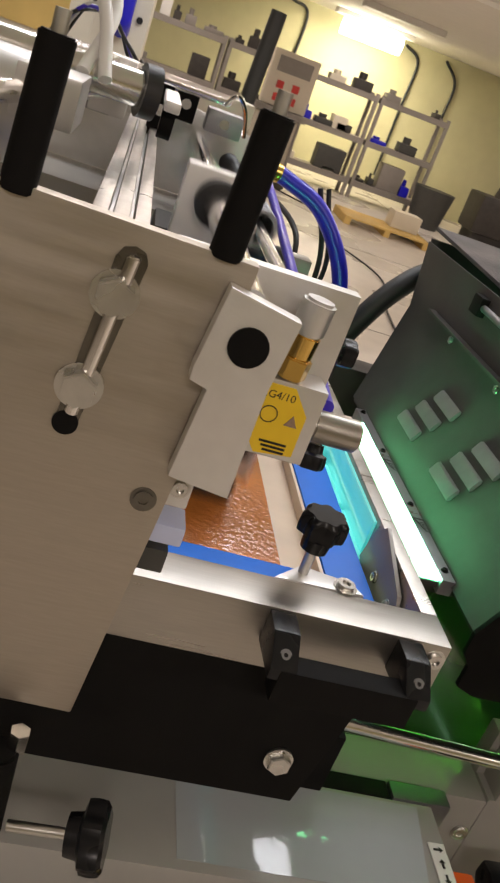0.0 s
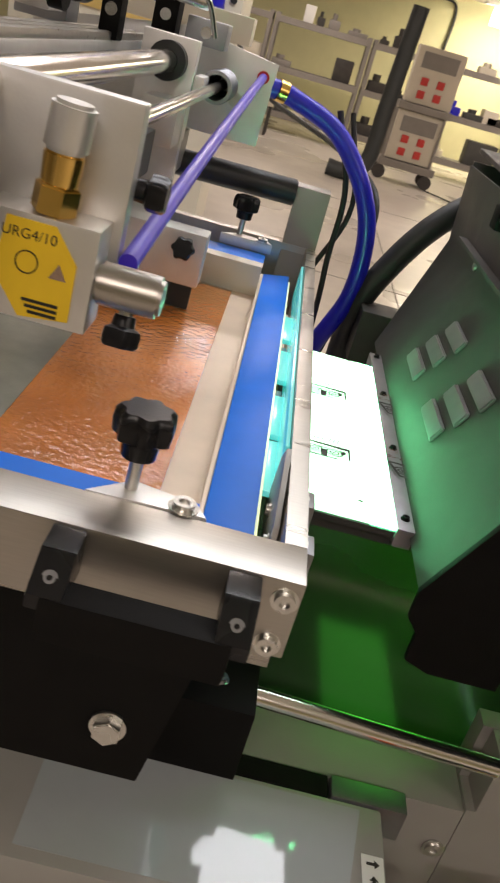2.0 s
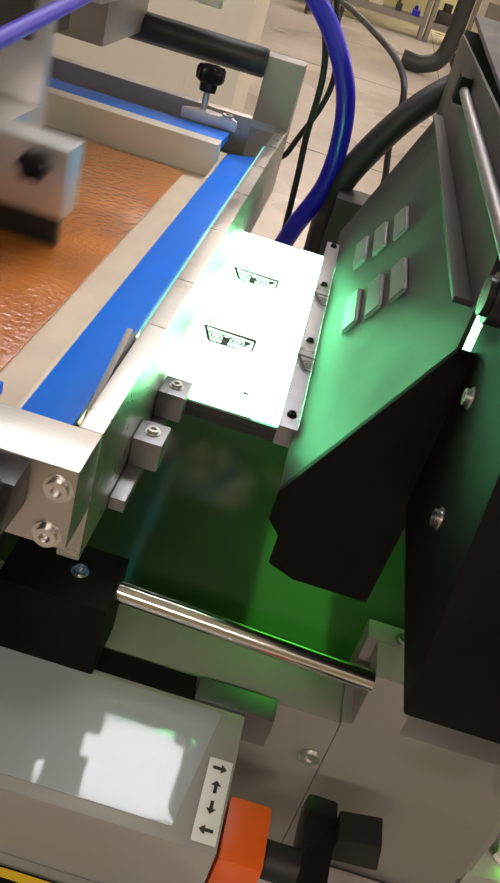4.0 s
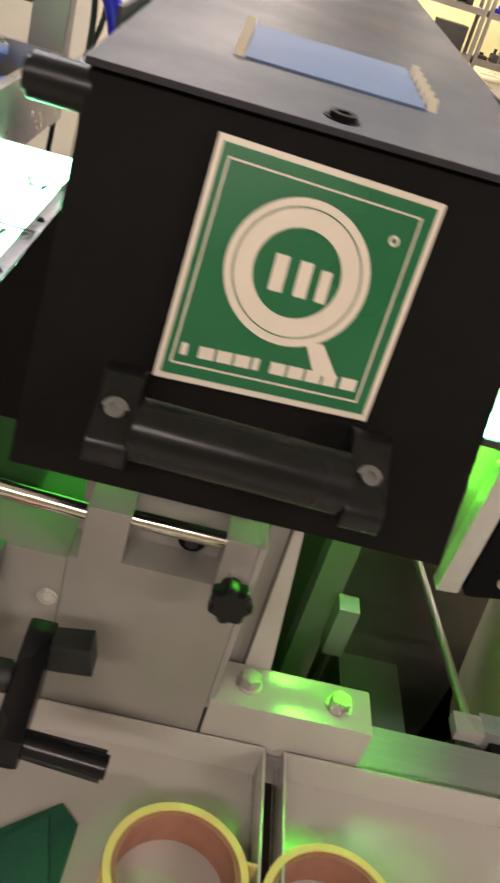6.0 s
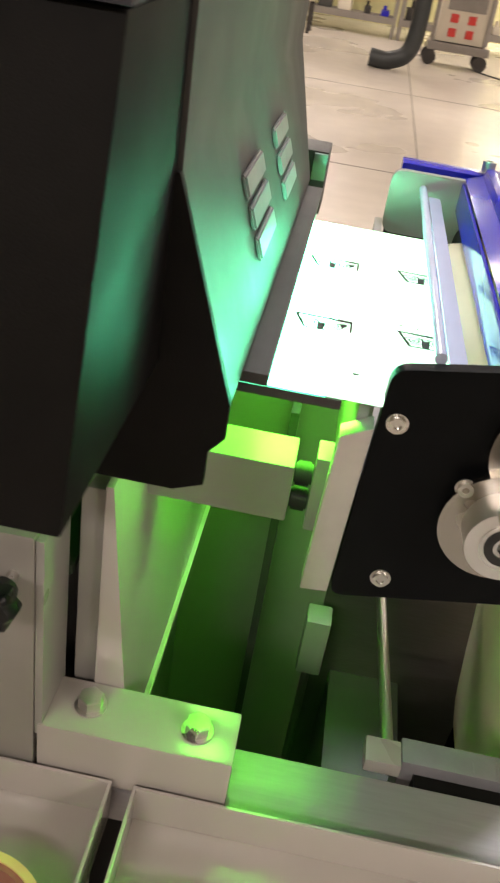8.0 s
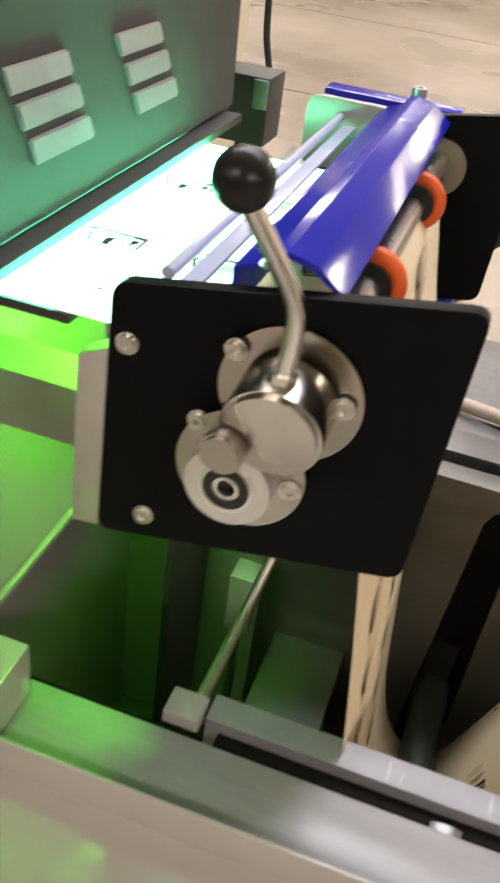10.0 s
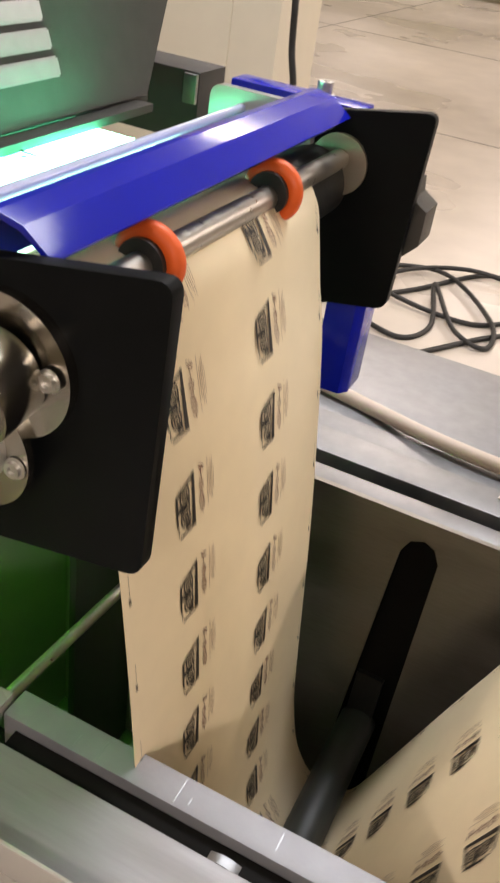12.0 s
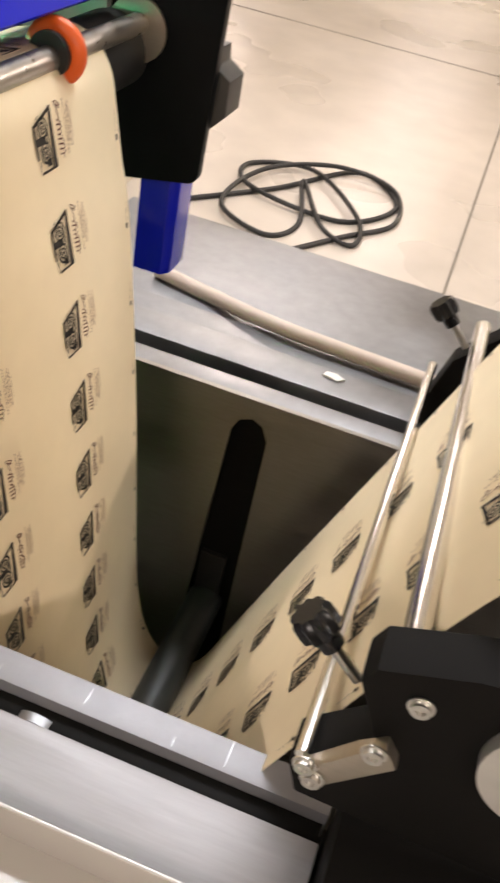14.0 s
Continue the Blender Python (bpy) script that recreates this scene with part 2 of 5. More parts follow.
def torus(c, axis, r, tube, n=32, m=12, bm=None):
    own = bmesh.new()
    vs = []
    for i in range(n):
        u = 2 * math.pi * i / n
        vs.append([own.verts.new(((r + tube * math.cos(2 * math.pi * j / m)) * math.cos(u), (r + tube * math.cos(2 * math.pi * j / m)) * math.sin(u), tube * math.sin(2 * math.pi * j / m))) for j in range(m)])
    for i in range(n):
        for j in range(m):
            own.faces.new((vs[i][j], vs[(i + 1) % n][j], vs[(i + 1) % n][(j + 1) % m], vs[i][(j + 1) % m]))
    own.transform(Matrix.Translation(c) @ Vector(axis).to_track_quat("Z", "Y").to_matrix().to_4x4())
    return merge(own, bm)


def smooth(points, steps=8):
    """A Catmull-Rom line through the points."""
    p = [Vector(q) for q in points]
    p = [2 * p[0] - p[1]] + p + [2 * p[-1] - p[-2]]
    out = []
    for i in range(1, len(p) - 2):
        for s in range(steps):
            t = s / steps
            out.append(0.5 * (2 * p[i] + (p[i + 1] - p[i - 1]) * t + (2 * p[i - 1] - 5 * p[i] + 4 * p[i + 1] - p[i + 2]) * t * t + (3 * p[i] - p[i - 1] - 3 * p[i + 1] + p[i + 2]) * t**3))
    return out + [p[-2]]


def tube(points, r, n=12, steps=8, ribs=0.0, bm=None):
    own = bmesh.new()
    line = smooth(points, steps)
    side = (line[1] - line[0]).orthogonal().normalized()
    loops = []
    for i, c in enumerate(line):
        d = (line[min(i + 1, len(line) - 1)] - line[max(i - 1, 0)]).normalized()
        side = (side - d * side.dot(d)).normalized()
        up = d.cross(side)
        rad = r * (1 + (ribs if i % 2 else 0))
        loops.append([own.verts.new(c + rad * (math.cos(2 * math.pi * k / n) * side + math.sin(2 * math.pi * k / n) * up)) for k in range(n)])
    for a, b in zip(loops, loops[1:]):
        for k in range(n):
            own.faces.new((a[k], a[(k + 1) % n], b[(k + 1) % n], b[k]))
    own.faces.new(loops[0][::-1])
    own.faces.new(loops[-1])
    return merge(own, bm)


def mesh_object(name, bm, material, soft=True):
    me = bpy.data.meshes.new(name)
    bmesh.ops.recalc_face_normals(bm, faces=bm.faces[:])
    bm.to_mesh(me)
    bm.free()
    me.materials.append(material)
    if soft:
        me.polygons.foreach_set("use_smooth", [True] * len(me.polygons))
        me.set_sharp_from_angle(angle=radians(35))
    return new(name, me)


def part(name, bm, material, parent, label=""):
    ob = mesh_object(name, bm, material)
    ob.parent = parent
    return tagged(ob, label)


def thing(name, label, category, group="", at=(0, 0, 0)):
    ob = tagged(new(name), label, category, group)
    ob.location = at
    ob.empty_display_size = 0.05
    return ob


def struct(name, bm, material, label, category="structure"):
    return tagged(mesh_object(name, bm, material), label, category, kind="structure")


def hexbolt(parent, c, axis, across, high, material=ZINC, washer=True, name="hex_bolt"):
    a = Vector(axis).normalized()
    c = Vector(c)
    bm = rod(c, c + a * high, across / 2 / math.cos(math.pi / 6), n=6, bevel=0.0008)
    if washer:
        rod(c - a * 0.0005, c + a * 0.0015, across * 0.72, n=24, bm=bm)
    return part(name, bm, material, parent)


def capscrew(parent, c, axis, r=0.005, high=0.004, material=ZINC):
    a = Vector(axis).normalized()
    c = Vector(c)
    bm = ring(c, a, r, r * 0.5, high, 20)
    rod(c, c + a * high * 0.4, r * 0.55, n=6, bm=bm)
    ring(c - a * 0.0003, a, r * 1.35, r * 0.6, 0.001, 20, bm=bm)
    return part("cap_screw", bm, material, parent)


def lobe_knob(parent, c, axis, r=0.02, high=0.018, stem=0.03, lobes=7):
    a = Vector(axis).normalized()
    bm = bmesh.new()
    n = lobes * 6
    prof = [(0.55, -0.5 * high), (0.6, 0), (0.97, 0.15 * high), (1.0, 0.5 * high), (0.97, 0.85 * high), (0.82, high)]
    loops = []
    for q, h in prof:
        w = 0.09 if q > 0.7 else 0.0
        loops.append([bm.verts.new((r * q * (1 - w + w * math.cos(lobes * 2 * math.pi * k / n)) * math.cos(2 * math.pi * k / n), r * q * (1 - w + w * math.cos(lobes * 2 * math.pi * k / n)) * math.sin(2 * math.pi * k / n), h)) for k in range(n)])
    for p, q in zip(loops, loops[1:]):
        for k in range(n):
            bm.faces.new((p[k], p[(k + 1) % n], q[(k + 1) % n], q[k]))
    bm.faces.new(loops[-1])
    bm.faces.new(loops[0][::-1])
    bm.transform(Matrix.Translation(c) @ a.to_track_quat("Z", "Y").to_matrix().to_4x4())
    k = part("knob", bm, BLKPLAST, parent, "black lobed plastic knob")
    if stem:
        part("stud", rod(Vector(c) - a * stem, Vector(c), 0.004, n=14), ZINC, parent)
    return k


# ---- the hall ----
def hall():
    struct("floor", box(-14, 16, -8, 22, -0.1, 0, 0), FLOORM, "pale polished concrete hall floor", "floor")
    struct("wall_north", box(-14.2, 16.2, 20, 20.2, 0, 3.3, 0), WALLM, "yellow-green painted hall wall", "wall")
    struct("wall_south", box(-14.2, 16.2, -8.2, -8, 0, 3.3, 0), WALLM, "yellow-green painted hall wall", "wall")
    struct("wall_west", box(-14.2, -14, -8, 20, 0, 3.3, 0), WALLM, "yellow-green painted hall wall", "wall")
    struct("wall_east", box(16, 16.2, -8, 20, 0, 3.3, 0), WALLM, "yellow-green painted hall wall", "wall")
    struct("ceiling", box(-14.2, 16.2, -8.2, 20.2, 3.3, 3.45, 0), CEILM, "white painted hall ceiling", "ceiling")
    for x in (0.796, 4.8, -3.4):
        struct("trim_joint", box(x, x + 0.012, 1.6, 19.9, 0.0, 0.003, 0), JOINT, "dark joint in the concrete floor", "joint")
    for y in (6.8, 11.0):
        struct("trim_joint", box(-13, 15, y, y + 0.012, 0.0, 0.003, 0), JOINT, "dark joint in the concrete floor", "joint")


hall()


# ---- machine base ----
def machine_base():
    m = thing("machine_base", "light grey painted steel base of a label press", "machine base")
    part("front_cover", box(-0.62, -0.082, 0.10, 0.16, 0.95, 1.175, 0.003), PAINTM, m)
    part("front_cover", prism([(-0.082, 0.95), (0.072, 0.95), (0.072, 1.235), (0.044, 1.235), (0.044, 1.183), (-0.037, 1.183), (-0.037, 1.235), (-0.074, 1.235), (-0.074, 1.178), (-0.082, 1.178)], 0.10, 0.138, bevel=0.0015), PAINTM, m)
    part("back_cover", box(-0.082, 0.072, 0.1385, 0.16, 0.95, 1.235, 0.0015), PAINTM, m)
    part("notch_bolt", rod((0.018, 0.1375, 1.203), (0.018, 0.126, 1.203), 0.0125, bevel=0.002), BLACK, m)
    part("notch_bolt", rod((0.018, 0.126, 1.203), (0.018, 0.122, 1.203), 0.006, n=6), RUBBER, m)
    for x in (-0.052, 0.056):
        capscrew(m, (x, 0.146, 1.235), (0, 0, 1), 0.0055, 0.004)
    part("cover_gap_strip", box(-0.198, -0.135, 0.0765, 0.0985, 1.15, 1.181, 0.002), GALV, m)
    # black fill drawn for the dark gap between console and cover
    part("cover_gap_strip", box(-0.335, -0.2, 0.0765, 0.0985, 1.10, 1.179, 0.002), BLACK, m)
    part("side_screw_plate", box(0.0725, 0.079, 0.102, 0.16, 1.03, 1.232, 0.001), PAINT, m)
    part("front_apron", box(-0.9, 1.5, 0.19, 0.215, 0.0, 0.92, 0.003), BLACK, m)
    part("end_panel", box(-0.9, -0.88, 0.2155, 0.6645, 0.0, 1.14, 0.002), PAINTM, m)
    part("end_panel", box(1.48, 1.5, 0.2155, 0.6645, 0.0, 0.92, 0.002), PAINTM, m)
    for x in (-0.12, 0.09, 0.25, 0.9):
        part("tray_arm", prism([(-0.28, 0.9545), (0.0965, 0.9545), (0.0965, 0.944), (0.1895, 0.944), (0.1895, 0.88), (-0.28, 0.935)], x, x + 0.025, "x", 0.001), PAINTM, m)
    part("green_pan", box(-0.62, 0.08, 0.165, 0.66, 1.15, 1.16, 0.001), PANM, m, "glossy sheet metal pan under the web")
    part("back_wall", box(-0.9, 0.33, 0.665, 0.70, 0.0, 1.30, 0.003), PAINTM, m)
    part("end_wall", box(0.085, 0.105, 0.165, 0.66, 0.3, 1.24, 0.002), PAINT, m)
    part("side_panel", prism([(0.106, 1.25), (0.112, 1.25), (0.14, 0.97), (0.135, 0.96), (0.106, 0.96)], 0.156, 0.62, bevel=0.001), TRAYM, m)
    part("panel_lip", box(0.136, 0.144, 0.156, 0.62, 0.955, 0.963, 0.001), TRAYM, m)
    part("pit_floor", box(0.105, 1.2, 0.215, 0.66, 0.30, 0.32, 0.001), PIT, m)
    part("pit_divider", box(0.225, 0.235, 0.5, 0.655, 0.32, 1.15, 0.001), PITD, m)
    part("junction_box", box(0.30, 0.335, 0.55, 0.59, 0.70, 0.80, 0.004), PAINT, m)
    part("conduit", rod((0.317, 0.57, 0.32), (0.317, 0.57, 0.70), 0.006), STEELX, m)
    part("pit_box", box(0.36, 0.47, 0.40, 0.655, 0.32, 0.62, 0.002), PIT, m)
    part("pit_rod", rod((0.375, 0.2, 0.985), (0.37, 0.655, 0.93), 0.006), STEELX, m)
    # front rail with the clamping block
    part("front_rail", box(0.0735, 0.832, 0.098, 0.166, 0.945, 0.985, 0.002), RAILM, m)
    part("inner_rail", box(0.387, 0.833, 0.184, 0.212, 0.93, 0.993, 0.002), NICKED, m, "nicked zinc rail")
    part("loop_bearing", ring((0.600, 0.167, 0.953), (0, 1, 0), 0.030, 0.024, 0.008, 40), GALVD, m)
    # black filler drawn for the dark of the gap between the rails
    part("gap_shade_fill", box(0.40, 0.831, 0.1665, 0.1835, 0.93, 0.980, 0.0), BLACK, m)
    for x, y0, y1 in ((0.452, 0.188, 0.200), (0.474, 0.186, 0.206), (0.545, 0.186, 0.211), (0.556, 0.19, 0.197), (0.63, 0.192, 0.208), (0.705, 0.187, 0.196), (0.748, 0.188, 0.210)):
        part("scratch", box(x, x + 0.0016, y0, y1, 0.9925, 0.9932, 0.0002), GALV, m)
    blk = part("clamp_block", box(0.075, 0.237, 0.10, 0.155, 0.985, 1.044, 0.003), TRAYM, m)
    hexbolt(blk, (0.111, 0.13, 1.044), (0, 0, 1), 0.019, 0.012)
    hexbolt(blk, (0.203, 0.127, 1.044), (0, 0, 1), 0.019, 0.012)
    part("stop_block", box(0.352, 0.385, 0.172, 0.2, 0.985, 1.0, 0.002), PAINT, m)
    # far rails
    part("far_inner_rail", box(0.30, 1.3, 0.655, 0.683, 0.962, 0.985, 0.002), GALVD, m)
    # black filler for the dark gap between the far rails
    part("far_gap_shade_fill", box(0.30, 1.3, 0.683, 0.70, 0.90, 0.95, 0), BLACK, m)
    part("far_mid_rail", box(0.30, 1.3, 0.70, 0.755, 0.92, 0.992, 0.002), GALVD, m)
    part("far_strip", box(0.30, 1.3, 0.757, 0.80, 0.92, 0.988, 0.002), GALVD, m)
    part("far_tray", box(0.26, 1.3, 0.80, 1.08, 0.955, 0.98, 0.004), GALVD, m)
    # slotted wall behind the paper loop
    sl = bmesh.new()
    prism([(0.326, 0.32), (0.55, 0.32), (0.575, 0.50), (0.597, 0.93), (0.606, 0.95), (0.622, 0.957), (0.622, 0.985), (0.326, 0.985)], 0.648, 0.655, bevel=0, bm=sl)
    prism([(0.622, 0.957), (0.636, 0.95), (0.645, 0.93), (0.645, 0.50), (0.60, 0.32), (1.2, 0.32), (1.2, 0.985), (0.622, 0.985)], 0.648, 0.655, bevel=0, bm=sl)
    part("slotted_wall", sl, SLOTWALL, m, "brushed steel wall with a slot")
    # black sheet added behind the slot to draw its dark inside
    part("slot_shade_sheet", box(0.5, 0.75, 0.663, 0.67, 0.32, 0.96, 0), BLACK, m)
    # guide shaft under the screen
    part("guide_shaft", rod((-0.29, 0.103, 1.237), (-0.074, 0.103, 1.226), 0.0082), CHROME, m)
    part("shaft_block", box(-0.36, -0.277, 0.068, 0.128, 1.165, 1.248, 0.002), BLACK, m)
    capscrew(m, (-0.307, 0.098, 1.248), (0, 0, 1), 0.005)
    part("side_block", prism([(-0.9, 1.388), (-0.33, 1.388), (-0.352, 1.262), (-0.9, 1.262)], -0.03, 0.03, bevel=0.002), BLACK, m)
    hexbolt(m, (-0.377, -0.031, 1.303), (0, -1, 0), 0.016, 0.008)
    capscrew(m, (-0.093, 0.099, 1.128), (0, -1, 0), 0.007, 0.003)
    lobe_knob(m, (0.057, 0.072, 1.202), (0, -1, 0.1), 0.019, 0.02, 0.03)
    part("knob_shaft", rod((-0.037, 0.112, 1.224), (0.044, 0.112, 1.224), 0.008), CHROME, m)


machine_base()


# ---- operator console ----
def console():
    c = thing("control_console", "light grey sheet metal operator console with glossy top", "console")
    part("body", prism([(-0.9, 1.0), (-0.157, 1.0), (-0.157, 1.18), (-0.9, 1.18)], -0.04, 0.075, bevel=0.003), PAINT, c)
    part("pedestal", box(-0.85, -0.25, -0.09, 0.06, 0.0, 0.949, 0.004), PAINTM, c)
    part("front_panel", box(-0.9, -0.165, -0.12, -0.04, 0.95, 1.11, 0.003), PAINT, c)
    plate = part("arrow_plate", prism([(-0.176, -0.035), (-0.159, -0.035), (-0.159, 0.03), (-0.176, 0.03)], 1.1805, 1.1815, "z", 0.0003), WHITE, c, "white arrow label")
    for y, turn in ((-0.026, 180), (-0.009, -90), (0.007, 90), (0.022, 0)):
        ar = prism([(0.005, 0), (0.001, 0.0035), (0.001, 0.0012), (-0.005, 0.0012), (-0.005, -0.0012), (0.001, -0.0012), (0.001, -0.0035)], 0, 0.0003, "z", 0)
        ar.transform(pose(-0.1675, y, 1.182, 0, 0, turn))
        part("arrow", ar, INK, plate)
    sc = part("screen_bezel", prism([(-0.50, -0.115), (-0.215, -0.115), (-0.21, -0.05), (-0.50, -0.05)], 1.1105, 1.1125, "z", 0.0005), BLACK, c, "black panel with yellow rim")
    part("rim", prism([(-0.495, -0.058), (-0.217, -0.058), (-0.217, -0.052), (-0.495, -0.052)], 1.1128, 1.1135, "z", 0), YELLOW, sc)
    capscrew(c, (-0.2, -0.045, 1.111), (0, 0, 1), 0.004, 0.002)
    part("film", prism([(-0.42, -0.03), (-0.19, -0.03), (-0.175, 0.07), (-0.42, 0.07)], 1.1803, 1.1806, "z", 0), FILM, c, "glossy wrinkled clear film")


console()


def handwheel():
    h = thing("handwheel", "black cranked handwheel on an orange position counter", "handwheel")
    cnt = part("counter", box(-0.154, -0.122, -0.03, 0.02, 1.115, 1.162, 0.005), ORPLAST, h, "orange position counter")
    part("window", box(-0.1219, -0.1213, -0.022, 0.012, 1.136, 1.153, 0.0003), BLACK, cnt)
    for k in range(4):
        part("digit_bar", box(-0.1212, -0.1207, -0.019 + 0.008 * k, -0.014 + 0.008 * k, 1.14, 1.15, 0), WHITE, cnt)
    part("collar", rod((-0.122, -0.006, 1.14), (-0.095, -0.006, 1.14), 0.013, bevel=0.002), RUBBER, h)
    part("crank_arm", prism([(-0.062, 1.108), (-0.05, 1.095), (0.035, 1.12), (0.05, 1.133), (0.048, 1.153), (0.03, 1.155), (-0.055, 1.13)], -0.096, -0.072, "x", 0.005), BLKPLAST, h)
    part("grip", rod((-0.08, -0.040, 1.112), (-0.008, -0.043, 1.108), 0.011, 0.0125, bevel=0.003), BLKPLAST, h)
    part("locking_tab", prism([(-0.0725, 1.134), (-0.036, 1.138), (-0.042, 1.166), (-0.0725, 1.16)], 0.012, 0.036, bevel=0.002), RUBBER, h)
    part("lower_shaft", rod((-0.14, -0.01, 1.115), (-0.145, -0.03, 1.02), 0.008), BLKPLAST, h)


handwheel()


# ---- screen printing unit ----
def screen_unit():
    s = thing("screen_frame", "steel screen printing frame with blue tape and amber stencil", "screen frame")
    part("front_rail", box(-0.9, -0.291, -0.032, 0.006, 1.385, 1.437, 0.002), STEELX, s)
    part("side_rail", box(-0.305, -0.291, 0.006, 0.80, 1.345, 1.437, 0.0015), STEELX, s)
    part("back_rail", box(-0.9, -0.305, 0.79, 0.81, 1.385, 1.437, 0.0015), STEELX, s)
    part("end_plate", prism([(0.78, 1.34), (0.84, 1.34), (0.84, 1.515), (0.80, 1.515)], -0.34, -0.292, "x"), PAINTM, s)
    part("cross_tube", rod((-0.52, 0.79, 1.505), (-0.34, 0.80, 1.505), 0.018, bevel=0.002), RUBBER, s, "black rubber covered cross tube")
    # stretched screen: tape border, bare mesh, amber stencil
    part("mesh", box(-0.9, -0.345, 0.03, 0.70, 1.383, 1.385, 0), MESH, s)
    part("wet_mesh", box(-0.9, -0.5205, 0.04, 0.664, 1.3855, 1.3868, 0.0004), WETMESH, s, "grey mesh smeared with thin ink")
    part("stencil", box(-0.52, -0.388, 0.075, 0.655, 1.3855, 1.3875, 0.0005), AMBER, s, "wet amber stencil")
    part("tape", prism([(-0.354, 1.396), (-0.319, 1.402), (-0.319, 1.406), (-0.354, 1.400)], 0.02, 0.735, bevel=0.0008), TAPE, s)
    part("tape", box(-0.9, -0.358, 0.008, 0.036, 1.422, 1.430, 0.001), TAPE, s)
    part("tape", box(-0.9, -0.358, 0.69, 0.74, 1.414, 1.424, 0.001), TAPE, s)
    part("inner_rim", box(-0.358, -0.3545, 0.04, 0.69, 1.3855, 1.3985, 0.0005), MESH, s)
    part("inner_rim", box(-0.9, -0.358, 0.665, 0.69, 1.3855, 1.425, 0.0005), CREAM, s)
    # emitting strip in place of light reflected on the rail's inner face
    part("glow_strip", box(-0.3085, -0.3055, 0.145, 0.70, 1.390, 1.432, 0.0005), TEAL, s)
    part("edge_glow", box(-0.3186, -0.3168, 0.06, 0.72, 1.4005, 1.4025, 0.0003), EDGEGLOW, s, "thin emitting strip for the bright line along the tape")
    # blocks in the gap, their teal light emitted by the material
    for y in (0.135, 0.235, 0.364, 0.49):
        part("glow_block", box(-0.3185, -0.3055, y, y + 0.088, 1.392, 1.3975, 0.002), TEAL, s)
    for y0, z in ((0.0, 1.0), (0.74, 1.0)):
        cl = part("clamp", prism([(-0.425, y0 + 0.005), (-0.40, y0 + 0.03), (-0.36, y0 + 0.022), (-0.352, y0 + 0.008)], 1.424, 1.438, "z", 0.002), ALU, s)
        lobe_knob(cl, (-0.40, y0 + 0.02, 1.470), (0, 0, 1), 0.019, 0.02, 0.04)
        capscrew(cl, (-0.367, y0 + 0.013, 1.438), (0, 0, 1), 0.007, 0.004)
    grip = part("handle", box(-0.424, -0.324, -0.078, -0.058, 1.394, 1.421, 0.003), BLACK, s, "black block pull handle")
    for x in (-0.4215, -0.3245):
        ft = prism([(-0.0325, 1.409), (-0.0325, 1.436), (-0.056, 1.436), (-0.077, 1.421), (-0.077, 1.412)], x - 0.0095, x + 0.0095, "x", 0.002)
        part("handle_foot", ft, BLKPLAST, grip)
        capscrew(grip, (x, -0.068, 1.4265), (0, -0.65, 0.75), 0.0032, 0.0015, GALVD)
    capscrew(s, (-0.300, -0.032, 1.424), (0, -1, 0), 0.006)
    capscrew(s, (-0.302, -0.032, 1.393), (0, -1, 0), 0.006)
    for y in (0.108, 0.175):
        br = part("side_block", box(-0.2905, -0.270, y - 0.010, y + 0.016, 1.355, 1.377, 0.002), GALVD, s)
        capscrew(br, (-0.280, y + 0.003, 1.377), (0, 0, 1), 0.004, 0.003)
    part("side_bar", box(-0.2905, -0.28, 0.06, 0.2, 1.345, 1.3545, 0.001), GALVD, s)
    for y in (0.226, 0.34, 0.47):
        part("clip", box(-0.3175, -0.309, y, y + 0.014, 1.3855, 1.390, 0.001), GALV, s)
    part("corner_bracket", prism([(0.02, 1.395), (0.14, 1.395), (0.13, 1.43), (0.11, 1.447), (0.04, 1.425)], -0.3105, -0.3065, "x", 0.0008), PAINTM, s)
    for y in (0.05, 0.09):
        capscrew(s, (-0.3107, y, 1.408), (-1, 0, 0), 0.004, 0.003)


screen_unit()


SPRING = []
COILS = 36


